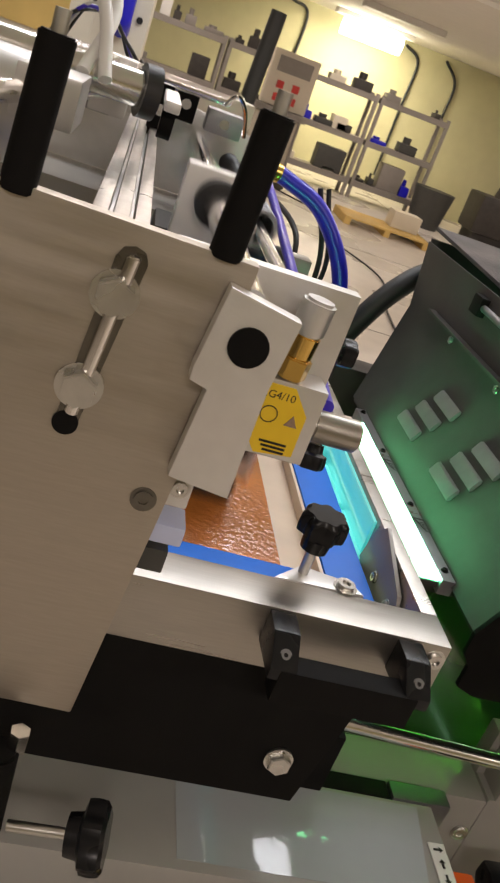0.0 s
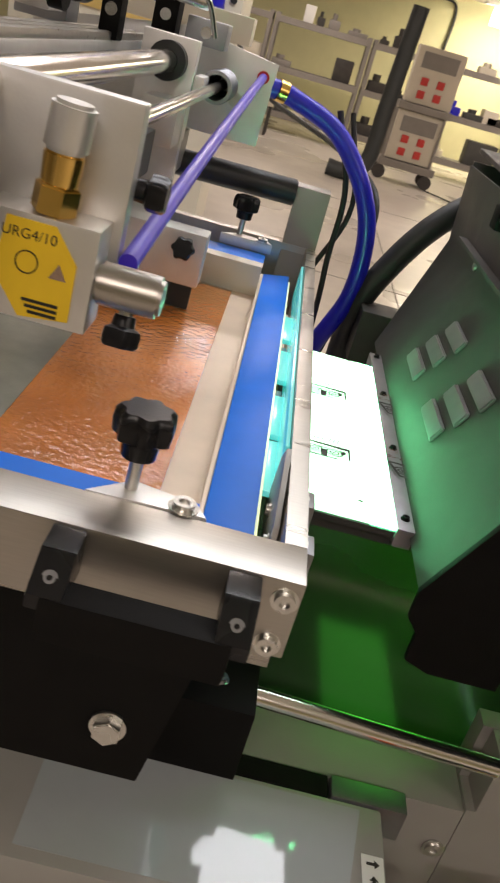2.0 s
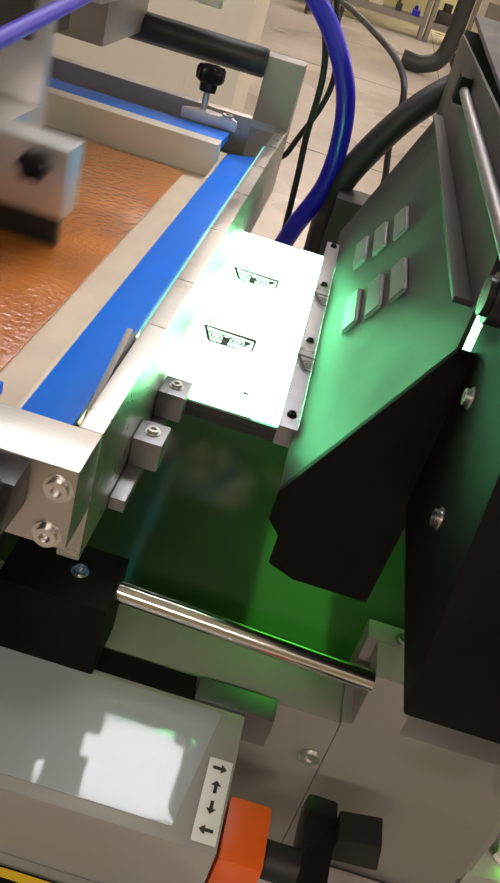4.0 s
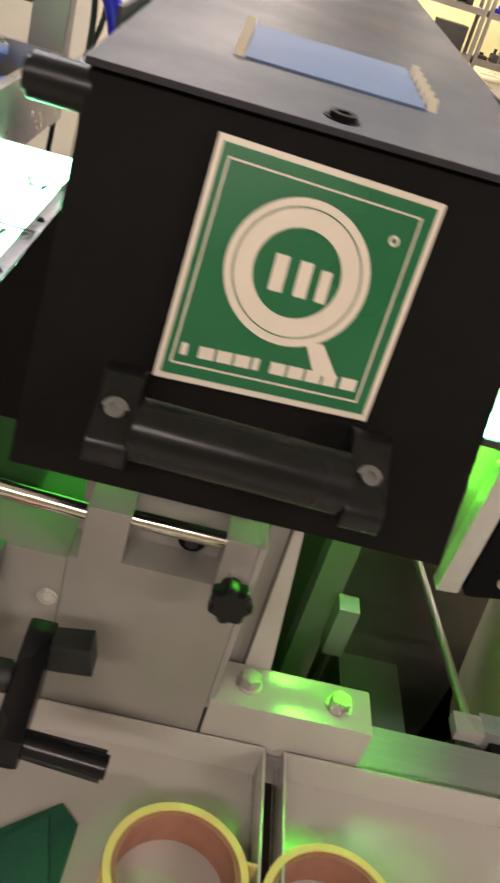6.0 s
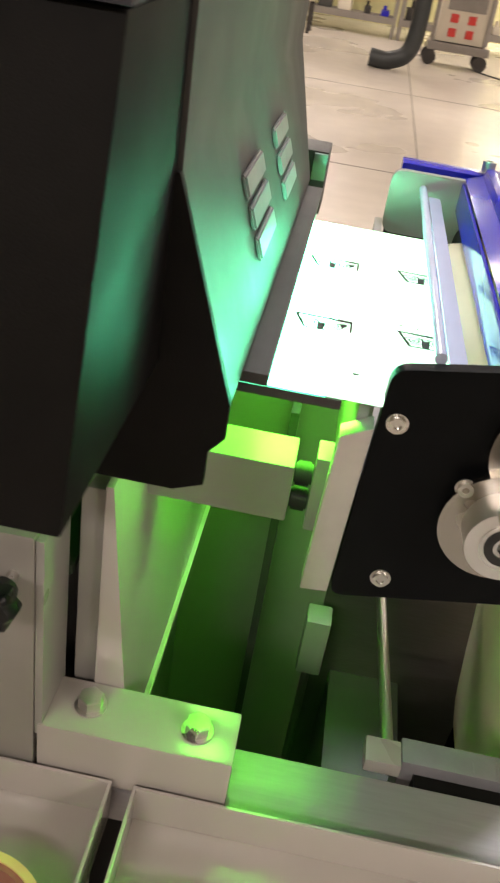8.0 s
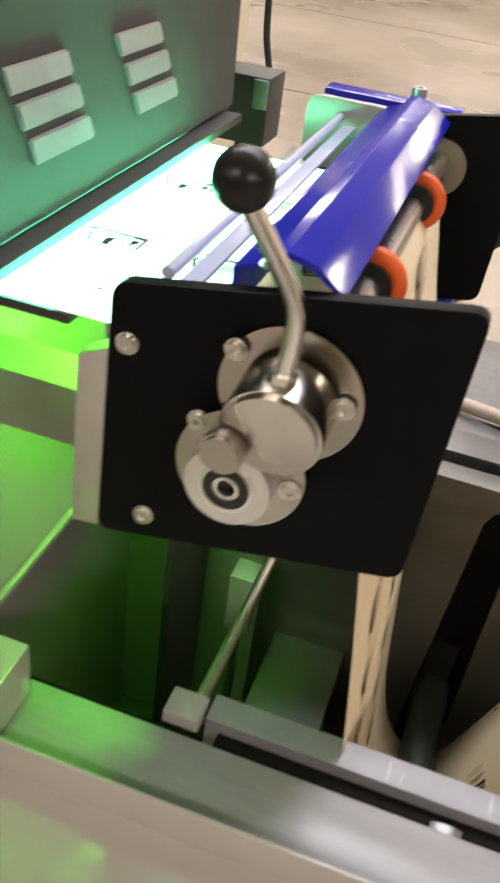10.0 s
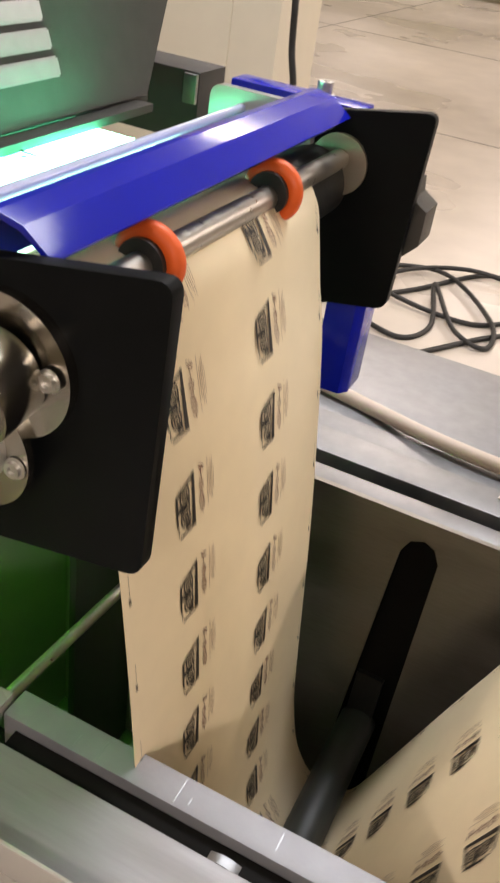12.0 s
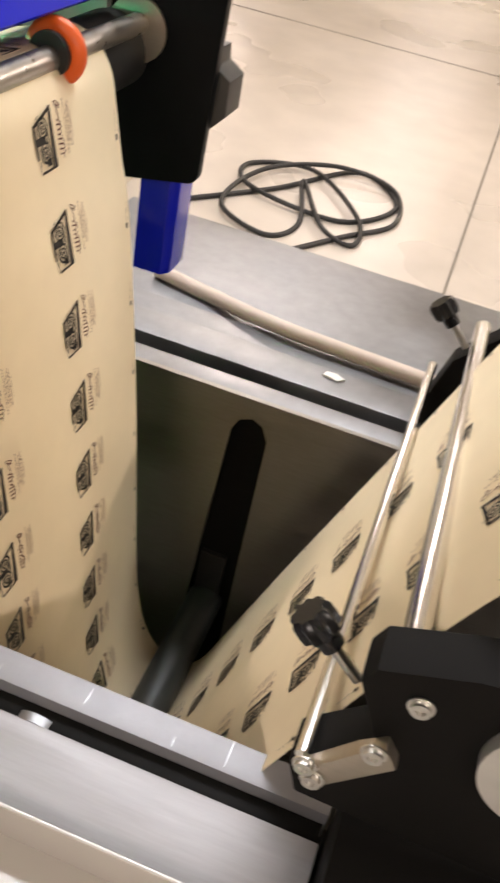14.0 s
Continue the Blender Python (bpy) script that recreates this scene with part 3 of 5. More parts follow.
def print_head():
    h = thing("print_head", "steel squeegee carriage with laser sensor and black posts", "print head")
    slot = bmesh.new()
    prism([(-0.95, 1.345), (-0.543, 1.337), (-0.525, 1.55), (-0.522, 1.662), (-0.95, 1.672)], -0.06, -0.048, bevel=0.001, bm=slot)
    part("front_plate", slot, STEEL, h, "brushed steel front plate")
    # black disc drawn for the dark hole at the slot's foot
    part("slot_dark_end", rod((-0.598, -0.0614, 1.545), (-0.598, -0.0605, 1.545), 0.0075), BLACK, h)
    # dark steel piece on the plate, drawn for the slot's shaded inside
    part("slot", prism([(-0.604, 1.548), (-0.591, 1.548), (-0.5785, 1.645), (-0.581, 1.651), (-0.587, 1.653), (-0.593, 1.651), (-0.596, 1.645)], -0.0612, -0.059, bevel=0), SLOTM, h)
    part("slot_rod", rod((-0.5965, -0.0618, 1.552), (-0.5865, -0.0618, 1.648), 0.0042, bevel=0.001), CHROME, h)
    hexbolt(h, (-0.591, -0.061, 1.625), (0, -1, 0), 0.019, 0.009)
    hexbolt(h, (-0.596, -0.061, 1.569), (0, -1, 0), 0.019, 0.009)
    capscrew(h, (-0.542, -0.060, 1.509), (0, -1, 0), 0.006, 0.002, SLOTM)
    for x in (-0.541, -0.652):
        p = part("post", rod((x, -0.055, 1.66), (x + 0.003, -0.055, 1.737), 0.0095, bevel=0.001), BLACK, h)
        part("stud", rod((x + 0.003, -0.055, 1.737), (x + 0.003, -0.055, 1.748), 0.004), ZINC, p)
    blk = part("bearing_block", prism([(-0.535, 1.651), (-0.492, 1.643), (-0.497, 1.6), (-0.497, 1.53), (-0.535, 1.535), (-0.53, 1.592), (-0.541, 1.595), (-0.541, 1.603)], -0.074, -0.061, bevel=0.002), ALU, h)
    part("plug", rod((-0.516, -0.0735, 1.622), (-0.516, -0.0755, 1.622), 0.0115), BLACK, blk)
    part("back_plate", box(-0.56, -0.435, 0.03, 0.045, 1.56, 1.645, 0.0015), ALU, h)
    sen = part("sensor_block", box(-0.50, -0.44, 0.0, 0.03, 1.53, 1.585, 0.002), ALU, h)
    part("sensor_label", prism([(-0.487, 1.582), (-0.462, 1.582), (-0.449, 1.565), (-0.449, 1.535), (-0.475, 1.532), (-0.49, 1.552)], -0.0014, -0.0002, bevel=0), YELLOW, sen, "yellow warning label")
    for k in range(3):
        part("label_line", box(-0.474 + 0.002 * k, -0.455, -0.0021, -0.0015, 1.541 - 0.003 * k, 1.5425 - 0.003 * k, 0), INK, sen)
    tx = bpy.data.curves.new("code", "FONT")
    tx.body, tx.size, tx.align_x = "URG4/10", 0.0075, "CENTER"
    tmp = bpy.data.objects.new("code", tx)
    txm = bpy.data.meshes.new_from_object(tmp)
    bpy.data.objects.remove(tmp)
    txm.transform(pose(-0.4745, -0.0016, 1.5725, 90, 0, 0))
    txm.materials.append(INK)
    lt = new("code_text", txm)
    lt.parent = sen
    part("label_mark", prism([(-0.462, 1.556), (-0.453, 1.556), (-0.4575, 1.564)], -0.0021, -0.0015, bevel=0), INKPALE, sen)
    part("label_ring", ring((-0.474, -0.0015, 1.561), (0, -1, 0), 0.006, 0.0054, 0.0005), INK, sen)
    part("fitting", rod((-0.468, 0.011, 1.5855), (-0.467, 0.011, 1.600), 0.0118, n=6, bevel=0.001), BRASS, h)
    part("fitting", rod((-0.467, 0.011, 1.600), (-0.4665, 0.011, 1.616), 0.0095, 0.0105, bevel=0.001), BRASS, h)
    part("silencer", rod((-0.4665, 0.011, 1.616), (-0.465, 0.011, 1.640), 0.0112, bevel=0.002), ALU, h)
    part("cylinder", rod((-0.44, 0.014, 1.556), (-0.405, 0.014, 1.556), 0.0115, bevel=0.002), STEELX, h)
    lobe_knob(h, (-0.425, 0.03, 1.53), (0, -0.3, -1), 0.011, 0.012, 0.01, 5)
    lobe_knob(h, (-0.43, 0.05, 1.60), (1, 0, 0), 0.011, 0.012, 0.02, 5)
    t = part("air_tube", tube([(-0.429, 0.03, 1.565), (-0.427, 0.25, 1.588), (-0.424, 0.5, 1.612), (-0.421, 0.80, 1.637)], 0.0055), TUBEP, h, "violet pneumatic tube")
    part("far_plate", prism([(-0.72, 1.55), (-0.41, 1.55), (-0.405, 1.655), (-0.53, 1.672), (-0.73, 1.64)], 0.79, 0.80, bevel=0.001), ALU, h)
    part("beam", box(-0.618, -0.578, -0.045, 0.79, 1.60, 1.64, 0.003), ALU, h)
    part("slide_bar", rod((-0.518, -0.045, 1.635), (-0.518, 0.79, 1.635), 0.0115), CHROME, h)
    part("feed_bar", rod((-0.466, 0.045, 1.617), (-0.466, 0.79, 1.617), 0.006), CHROME, h)
    for k in range(COILS):
        SPRING.append(part("spring_coil", torus((-0.466, 0, 1.617), (0.08, 1, 0), 0.0118, 0.0022, 24, 6), RUBBER, h))
    part("valve_block", box(-0.53, -0.49, 0.56, 0.66, 1.55, 1.60, 0.003), ALU, h)
    part("valve_block", box(-0.56, -0.50, 0.40, 0.50, 1.53, 1.575, 0.003), DARK, h)
    brk = part("clip", box(-0.529, -0.513, -0.0475, -0.03, 1.502, 1.526, 0.002), ALU, h)
    capscrew(brk, (-0.521, -0.0478, 1.516), (0, -1, 0), 0.005, 0.003)
    part("clear_clip", box(-0.535, -0.508, -0.0475, -0.02, 1.474, 1.488, 0.003), CLEARB, h)
    part("foot", box(-0.535, -0.514, -0.047, -0.02, 1.452, 1.469, 0.002), PITD, h)
    part("tube_fitting", rod((-0.421, 0.785, 1.636), (-0.421, 0.81, 1.636), 0.008), RED, h)
    part("tube_fitting", rod((-0.415, 0.80, 1.63), (-0.40, 0.815, 1.627), 0.009), ALU, h)
    for x, z in ((-0.62, 1.645), (-0.45, 1.60)):
        capscrew(h, (x, 0.79, z), (0, -1, 0), 0.007, 0.002)
    rear = part("upper_cylinder", rod((-0.75, 0.30, 1.70), (-0.60, 0.34, 1.70), 0.016, bevel=0.002), CHROME, h)
    part("collar", ring((-0.61, 0.337, 1.70), (1, 0.25, 0), 0.024, 0.0165, 0.015), RUBBER, rear)
    part("cable", tube([(-0.75, 0.45, 1.78), (-0.70, 0.40, 1.80), (-0.66, 0.35, 1.76), (-0.64, 0.3, 1.70)], 0.006), WHITE, h)
    part("cable", tube([(-0.78, 0.45, 1.80), (-0.69, 0.42, 1.82), (-0.65, 0.38, 1.76), (-0.66, 0.3, 1.70)], 0.006), WHITE, h)
    part("motor", rod((-0.80, 0.25, 1.66), (-0.68, 0.25, 1.66), 0.045, bevel=0.006), ALU, h)
    part("sensor_arm", box(-0.585, -0.57, 0.33, 0.50, 1.69, 1.70, 0.002), ALU, h)
    part("stop_disc", rod((-0.585, 0.36, 1.68), (-0.572, 0.36, 1.68), 0.017), BLACK, h)
    lobe_knob(h, (-0.515, -0.097, 1.268), (0.97, -0.15, 0.2), 0.026, 0.018, 0.05, 6)
    part("stop_post", rod((-0.578, -0.08, 1.225), (-0.582, -0.08, 1.315), 0.013, bevel=0.002), BLACK, h)
    part("post_bolt", rod((-0.572, -0.075, 1.312), (-0.572, -0.075, 1.328), 0.007, n=6), ZINC, h)
    # rear slide: ribbed cover, rods, valves and wiring
    for k in range(3):
        part("cover_rib", box(-0.617 + 0.0135 * k, -0.606 + 0.0135 * k, -0.04, 0.785, 1.637, 1.648, 0.004), STEELX, h)
    for k, (x, y, w, d, z0, z1, m) in enumerate(((-0.70, 0.20, 0.05, 0.09, 1.66, 1.70, ALU), (-0.66, 0.48, 0.04, 0.05, 1.655, 1.715, ALU), (-0.595, 0.58, 0.022, 0.03, 1.64, 1.70, BLACK), (-0.52, 0.70, 0.05, 0.05, 1.655, 1.685, GALV), (-0.565, 0.72, 0.03, 0.04, 1.655, 1.70, BLACK), (-0.70, 0.62, 0.06, 0.05, 1.64, 1.69, GALV))):
        part("valve_block", box(x, x + w, y, y + d, z0, z1, 0.003), m, h)
        capscrew(h, (x + w / 2, y, (z0 + z1) / 2), (0, -1, 0), 0.005, 0.002)
    part("slide_rod", rod((-0.72, 0.12, 1.675), (-0.60, 0.56, 1.69), 0.009), CHROME, h)
    part("slide_rod", rod((-0.70, 0.40, 1.712), (-0.50, 0.70, 1.70), 0.007), CHROME, h)
    part("flange", ring((-0.612, 0.53, 1.688), (0.25, 1, 0), 0.02, 0.0095, 0.016), RUBBER, h)
    for k, (z, col) in enumerate(((0.0, RUBBER), (0.008, TUBEP), (0.015, WHITE), (0.02, RUBBER))):
        part("wire", tube([(-0.74 + z, 0.60, 1.69), (-0.70 + z, 0.55, 1.74 + z), (-0.66 + z, 0.62, 1.745 - z), (-0.63 + z, 0.70, 1.70), (-0.58 + 2 * z, 0.74, 1.69)], 0.0022, 8), col, h)
    part("cable_tie", ring((-0.668, 0.6, 1.745), (1, 0.6, 0), 0.018, 0.0165, 0.004), WHITE, h)
    part("hook", tube([(-0.51, 0.60, 1.70), (-0.50, 0.58, 1.715), (-0.485, 0.6, 1.70), (-0.475, 0.62, 1.67)], 0.003, 8), CHROME, h)
    part("lower_tray", box(-0.9, -0.50, 0.62, 0.79, 1.50, 1.55, 0.002), PAINTM, h)
    part("cylinder_bracket", box(-0.62, -0.45, 0.81, 0.86, 1.665, 1.70, 0.003), CREAM, h)



def squeegee():
    """The bar that strokes to and fro over the stencil; it is built at y = 0."""
    q = thing("squeegee_bar", "aluminium squeegee bar with black clamping knobs", "squeegee")
    part("holder", box(-0.9, -0.424, -0.016, 0.02, 1.418, 1.478, 0.003), ALU, q)
    part("blade", box(-0.88, -0.43, -0.006, 0.004, 1.3885, 1.418, 0.001), RUBBER, q)
    for x in (-0.446, -0.55, -0.66):
        lobe_knob(q, (x, -0.03, 1.462), (0, -1, 0.25), 0.0135, 0.014, 0.014, 6)
    part("carriage_plate", box(-0.552, -0.488, 0.08, 0.098, 1.478, 1.662, 0.002), ALU, q)
    part("carriage_foot", box(-0.552, -0.488, 0.0205, 0.098, 1.455, 1.4775, 0.002), ALU, q)
    part("slide_collar", ring((-0.518, 0.0795, 1.635), (0, -1, 0), 0.021, 0.0118, 0.018), RUBBER, q)
    part("cylinder_arm", box(-0.4875, -0.476, 0.085, 0.135, 1.607, 1.627, 0.002), ALU, q)
    part("knurled_cylinder", ring((-0.466, 0.13, 1.617), (0, 1, 0), 0.0185, 0.0145, 0.085, 40), GALV, q, "grey knurled spring sleeve")
    for k in range(9):
        part("knurl", torus((-0.466, 0.137 + 0.009 * k, 1.617), (0, 1, 0), 0.0185, 0.0009, 40, 6), GALV, q)
    return q


print_head()
SQUEEGEE = squeegee()


# ---- ultraviolet dryer hood ----
def far_edge(z):
    """The raked far end of the hood's side panels."""
    return 0.675 + 0.93 * (z - 1.366) if z < 1.5 else 0.80 + 0.35 * (z - 1.5)


def dryer():
    d = thing("dryer_hood", "black and dark grey lamp dryer hood with green sign", "dryer hood")
    # slanted front box
    own = prism([(-0.07, 1.385), (0.12, 1.385), (0.12, 1.588), (-0.008, 1.585)], -0.106, 0.146, "x", 0.002)
    part("front_box", own, BLACK, d, "black front box")
    part("lid", prism([(-0.014, 1.5865), (0.85, 1.618), (0.85, 1.624), (-0.014, 1.5905)], -0.108, 0.149, "x", 0.001), HOODTOP, d, "grey lid")
    part("lid_window", prism([(0.09, 1.5940), (0.22, 1.5989), (0.22, 1.6009), (0.09, 1.5962)], -0.035, 0.078, "x", 0.0005), CLEARW, d, "pale lid window")
    for side in (-1, 1):
        x0, x1 = (-0.188, -0.116) if side < 0 else (0.193, 0.149)
        bm = bmesh.new()
        poly = [(x0, 1.366), (x0 - side * 0.003, 1.366), (x1 - side * 0.003, 1.50), (x1 - side * 0.003, 1.60), (x1, 1.60), (x1, 1.50)]
        prism(poly, 0.11, 0.70, bevel=0, bm=bm)
        for v in bm.verts:
            if v.co.y > 0.5:
                v.co.y = far_edge(v.co.z)
        w = part("wing", bm, HOODGREY, d, "dark grey slanted side panel")
        slope = Vector((x1 - x0, 0, 0.134)).normalized()
        n = Vector((side * slope.z, 0, -side * slope.x))
        for y in (0.335, 0.49) if side < 0 else (0.317, 0.489):
            for k in range(3):
                lv = bmesh.new()
                bmesh.ops.create_cube(lv, size=1)
                bmesh.ops.scale(lv, vec=(0.076 if side < 0 else 0.09, 0.018, 0.005), verts=lv.verts)
                bmesh.ops.bevel(lv, geom=lv.edges[:], offset=0.0018, segments=2, affect="EDGES")
                m = Matrix(((0, slope.x, n.x), (1, 0, 0), (0, slope.z, n.z))).to_4x4()
                c = Vector((x0, y - 0.012 * k if side < 0 else y - 0.0035 * k, 1.366)) + slope * (0.05 + 0.027 * k if side < 0 else 0.044 + 0.024 * k)
                lv.transform(Matrix.Translation(c + n * 0.0015) @ m)
                part("louvre", lv, LOUVREM, w, "pale pressed louvre")
        part("end_cap", prism([(x0, 1.366), (x0, 1.342), (x0 - side * 0.01, 1.33), (x0 - side * 0.01, 1.305), (x0 - side * 0.03, 1.297), (x0 - side * 0.085, 1.297), (x1 - side * 0.02, 1.50), (x1, 1.50)], 0.104, 0.110, bevel=0.001), BLACK, d)
    cap = prism([(-0.186, 1.366), (0.191, 1.366), (0.147, 1.50), (0.147, 1.606), (-0.114, 1.606), (-0.114, 1.50)], -0.008, -0.002, bevel=0)
    for v in cap.verts:
        v.co.y += far_edge(v.co.z)
    part("back_cap", cap, HOODGREY, d)
    part("cross_box", box(-0.204, 0.208, 0.765, 0.83, 1.30, 1.380, 0.003), HOODGREY, d, "dark grey box beam behind the hood")
    part("cross_box_flange", box(0.19, 0.207, 0.7585, 0.7645, 1.345, 1.378, 0.001), GALVD, d)
    r = part("rail", box(-0.2, -0.185, 0.178, 0.61, 1.355, 1.372, 0.001), LOUVREM, d)
    for y in (0.197, 0.332, 0.472, 0.597):
        capscrew(r, (-0.192, y, 1.372), (0, 0, 1), 0.003, 0.003, BLACK)
    part("rail", box(0.190, 0.2105, 0.162, 0.66, 1.354, 1.3625, 0.001), HOODGREY, d)
    part("hinge_rod", rod((-0.121, 0.555, 1.578), (-0.12, 0.0, 1.572), 0.0048), GALVD, d)
    part("hinge_bracket", box(-0.128, -0.116, 0.53, 0.56, 1.565, 1.59, 0.002), BLACK, d)
    part("flange", box(-0.128, -0.1165, 0.12, 0.69, 1.522, 1.526, 0.0005), HOODGREY, d)
    for y, z in ((0.592, 1.512), (0.41, 1.512), (0.2, 1.512)):
        capscrew(d, (-0.117, y, z), (-1, 0, 0), 0.0045, 0.003)
    for y in (0.02, 0.07):
        capscrew(d, (-0.106, y, 1.42 + y), (-1, 0, 0), 0.005, 0.004)
    capscrew(d, (0.023, 0.008, 1.5912), (0, -0.05, 1), 0.0075, 0.0035, BLACK)
    # comb-like ends of the pressed lid vent
    for x in (-0.042, 0.079):
        for k in range(6):
            y, z = 0.094 + 0.021 * k, 1.5945 + 0.00079 * k
            part("vent_tooth", prism([(y, z), (y + 0.015, z + 0.0007), (y + 0.007, z + 0.0075)], x, x + 0.006, "x", 0), CREAM, d)
    part("support_bar", box(0.107, 0.240, 0.25, 0.30, 1.182, 1.238, 0.002), PAINT, d)
    for z in (1.197, 1.223):
        part("clamp_nut", rod((0.2405, 0.268, z), (0.256, 0.268, z), 0.011, n=20, bevel=0.002), RUBBER, d)
    part("tie_bar", box(0.2565, 0.2755, 0.252, 0.284, 1.176, 1.25, 0.002), PAINT, d)
    part("lamp_tray", box(-0.18, 0.185, 0.12, 0.69, 1.355, 1.362, 0.001), HOODGREY, d)
    # sign on the slanted front
    up = Vector((0, 0.062, 0.201)).normalized()
    nrm = Vector((0, -up.z, up.y))

    def on_front(bm, lift):
        bm.transform(Matrix((( 1, 0, 0), (0, up.y, nrm.y), (0, up.z, nrm.z))).to_4x4())
        bm.transform(Matrix.Translation(Vector((0.022, -0.0375, 1.513)) + nrm * lift))
        return bm

    sg = part("sign", on_front(prism([(-0.062, -0.063), (0.055, -0.0585), (0.062, 0.060), (-0.058, 0.064)], 0, 0.002, "z", 0.0004), 0.0), SIGNWHITE, d, "green square sign with cream emblem")
    part("field", on_front(prism([(-0.0585, -0.0595), (0.0518, -0.0552), (0.0583, 0.0567), (-0.0547, 0.0605)], 0, 0.0004, "z", 0), 0.0023), SIGNGREEN, sg)
    part("border", on_front(prism([(-0.051, 0.053), (0.052, 0.0495), (0.052, 0.0505), (-0.051, 0.054)], 0, 0.0002, "z", 0), 0.003), SIGNWHITE, sg)
    part("border", on_front(prism([(-0.055, -0.0535), (0.047, -0.0497), (0.047, -0.0487), (-0.055, -0.0525)], 0, 0.0002, "z", 0), 0.003), SIGNWHITE, sg)
    part("border", on_front(prism([(-0.055, -0.0535), (-0.054, -0.0535), (-0.050, 0.054), (-0.051, 0.054)], 0, 0.0002, "z", 0), 0.003), SIGNWHITE, sg)
    part("border", on_front(prism([(0.046, -0.0497), (0.047, -0.0497), (0.052, 0.0505), (0.051, 0.0505)], 0, 0.0002, "z", 0), 0.003), SIGNWHITE, sg)
    part("emblem", on_front(ring((-0.0025, 0.0075, 0), (0, 0, 1), 0.0378, 0.0230, 0.0006, 48), 0.003), SIGNWHITE, sg)
    part("emblem", on_front(prism([(0.012, -0.026), (0.021, -0.024), (0.033, -0.040), (0.020, -0.0405)], 0, 0.0006, "z", 0), 0.0032), SIGNWHITE, sg)
    for x, w, h in ((-0.0115, 0.0075, 0.019), (0.0015, 0.007, 0.0185), (0.0125, 0.006, 0.0165)):
        part("emblem_bar", on_front(prism([(x - w / 2, -0.004), (x + w / 2, -0.004), (x + w / 2, h - 0.004), (x - w / 2, h - 0.004)], 0, 0.0005, "z", 0), 0.003), SIGNWHITE, sg)
    for k, w in enumerate((3, 7, 7, 7, 3, 7, 7, 7, 6, 7)):
        x = -0.051 + 0.0096 * k
        lift = 0.0004 * k
        part("emblem_bar", on_front(prism([(x, -0.0482 + lift), (x + w * 0.0012, -0.0478 + lift), (x + w * 0.0012, -0.0415 + lift), (x, -0.0419 + lift)], 0, 0.0005, "z", 0), 0.003), SIGNWHITE, sg)
    part("emblem_ring", on_front(ring((-0.0025, 0.0075, 0), (0, 0, 1), 0.0335, 0.0329, 0.0003, 48), 0.0037), SIGNGREEN, sg)
    part("emblem_dot", on_front(ring((0.041, 0.036, 0), (0, 0, 1), 0.0028, 0.0014, 0.0004, 20), 0.003), SIGNWHITE, sg)
    # round pull handle between two shouldered brackets
    grip = part("handle", on_front(rod((-0.064, -0.085, 0.033), (0.048, -0.087, 0.033), 0.0165, n=28, bevel=0.002), 0), BLKPLAST, d, "black round pull handle")
    for u, v, side in ((-0.064, -0.085, -1), (0.048, -0.087, 1)):
        foot = prism(rounded([(v + 0.026, 0.0), (v + 0.024, 0.017), (v + 0.012, 0.026), (v - 0.008, 0.047), (v - 0.021, 0.042), (v - 0.024, 0.0)], 0.006, 4), u + min(0, side * 0.021), u + max(0, side * 0.021), "x", 0.0015)
        part("bracket", on_front(foot, 0.0005), BLKPLAST, grip)
        c = Vector((0.022 + u + side * 0.011, -0.0375, 1.513)) + up * (v + 0.006) + nrm * 0.0315
        capscrew(grip, c, nrm + up * 0.7, 0.0052, 0.004, GALVD)
    part("latch", rod((-0.138, -0.0, 1.572), (-0.100, -0.0, 1.572), 0.012, bevel=0.003), BLKPLAST, d)


dryer()


def glowing_web():
    t = thing("glowing_web", "white-green emitting panels standing in for web lit by the dryer", "light table")
    # panels emit in place of paper overexposed under the dryer
    part("glow_panel", box(-0.30, -0.2205, 0.185, 0.557, 1.366, 1.3715, 0.0), GLOW, t)
    part("glow_slit", box(-0.22, -0.1705, 0.185, 0.557, 1.366, 1.3715, 0.0), SLIT, t)
    # unseen emitting panel inside the hood, added to light the box side
    part("glow_panel", box(-0.17, 0.06, 0.185, 0.557, 1.366, 1.3715, 0.0), GLOW, t)
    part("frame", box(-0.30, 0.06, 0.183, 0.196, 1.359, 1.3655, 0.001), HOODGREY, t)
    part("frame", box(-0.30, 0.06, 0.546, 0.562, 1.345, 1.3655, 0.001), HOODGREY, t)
    # unseen underside added to keep the panel glow off the pan
    part("glow_blocker", box(-0.30, 0.06, 0.196, 0.546, 1.345, 1.3655, 0.001), HOODGREY, t)
    part("glow_panel", box(0.2505, 0.363, 0.178, 0.562, 1.347, 1.3525, 0.0), GLOWOUT, t)
    part("glow_slit", box(0.185, 0.25, 0.178, 0.562, 1.347, 1.3525, 0.0), SLITOUT, t)
    part("glow_panel", box(0.08, 0.1845, 0.178, 0.562, 1.347, 1.3525, 0.0), GLOWOUT, t)
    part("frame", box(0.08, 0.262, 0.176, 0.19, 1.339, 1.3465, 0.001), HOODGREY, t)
    # unseen underside added to keep the exit glow out of the pit
    part("glow_blocker", box(0.08, 0.30, 0.1905, 0.5455, 1.341, 1.3465, 0.001), HOODGREY, t)
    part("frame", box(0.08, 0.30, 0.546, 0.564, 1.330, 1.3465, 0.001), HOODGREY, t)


glowing_web()


# ---- outfeed unit ----
PLATE = rounded([(0.291, 1.377), (0.515, 1.416), (0.508, 1.215), (0.285, 1.174)], 0.012)


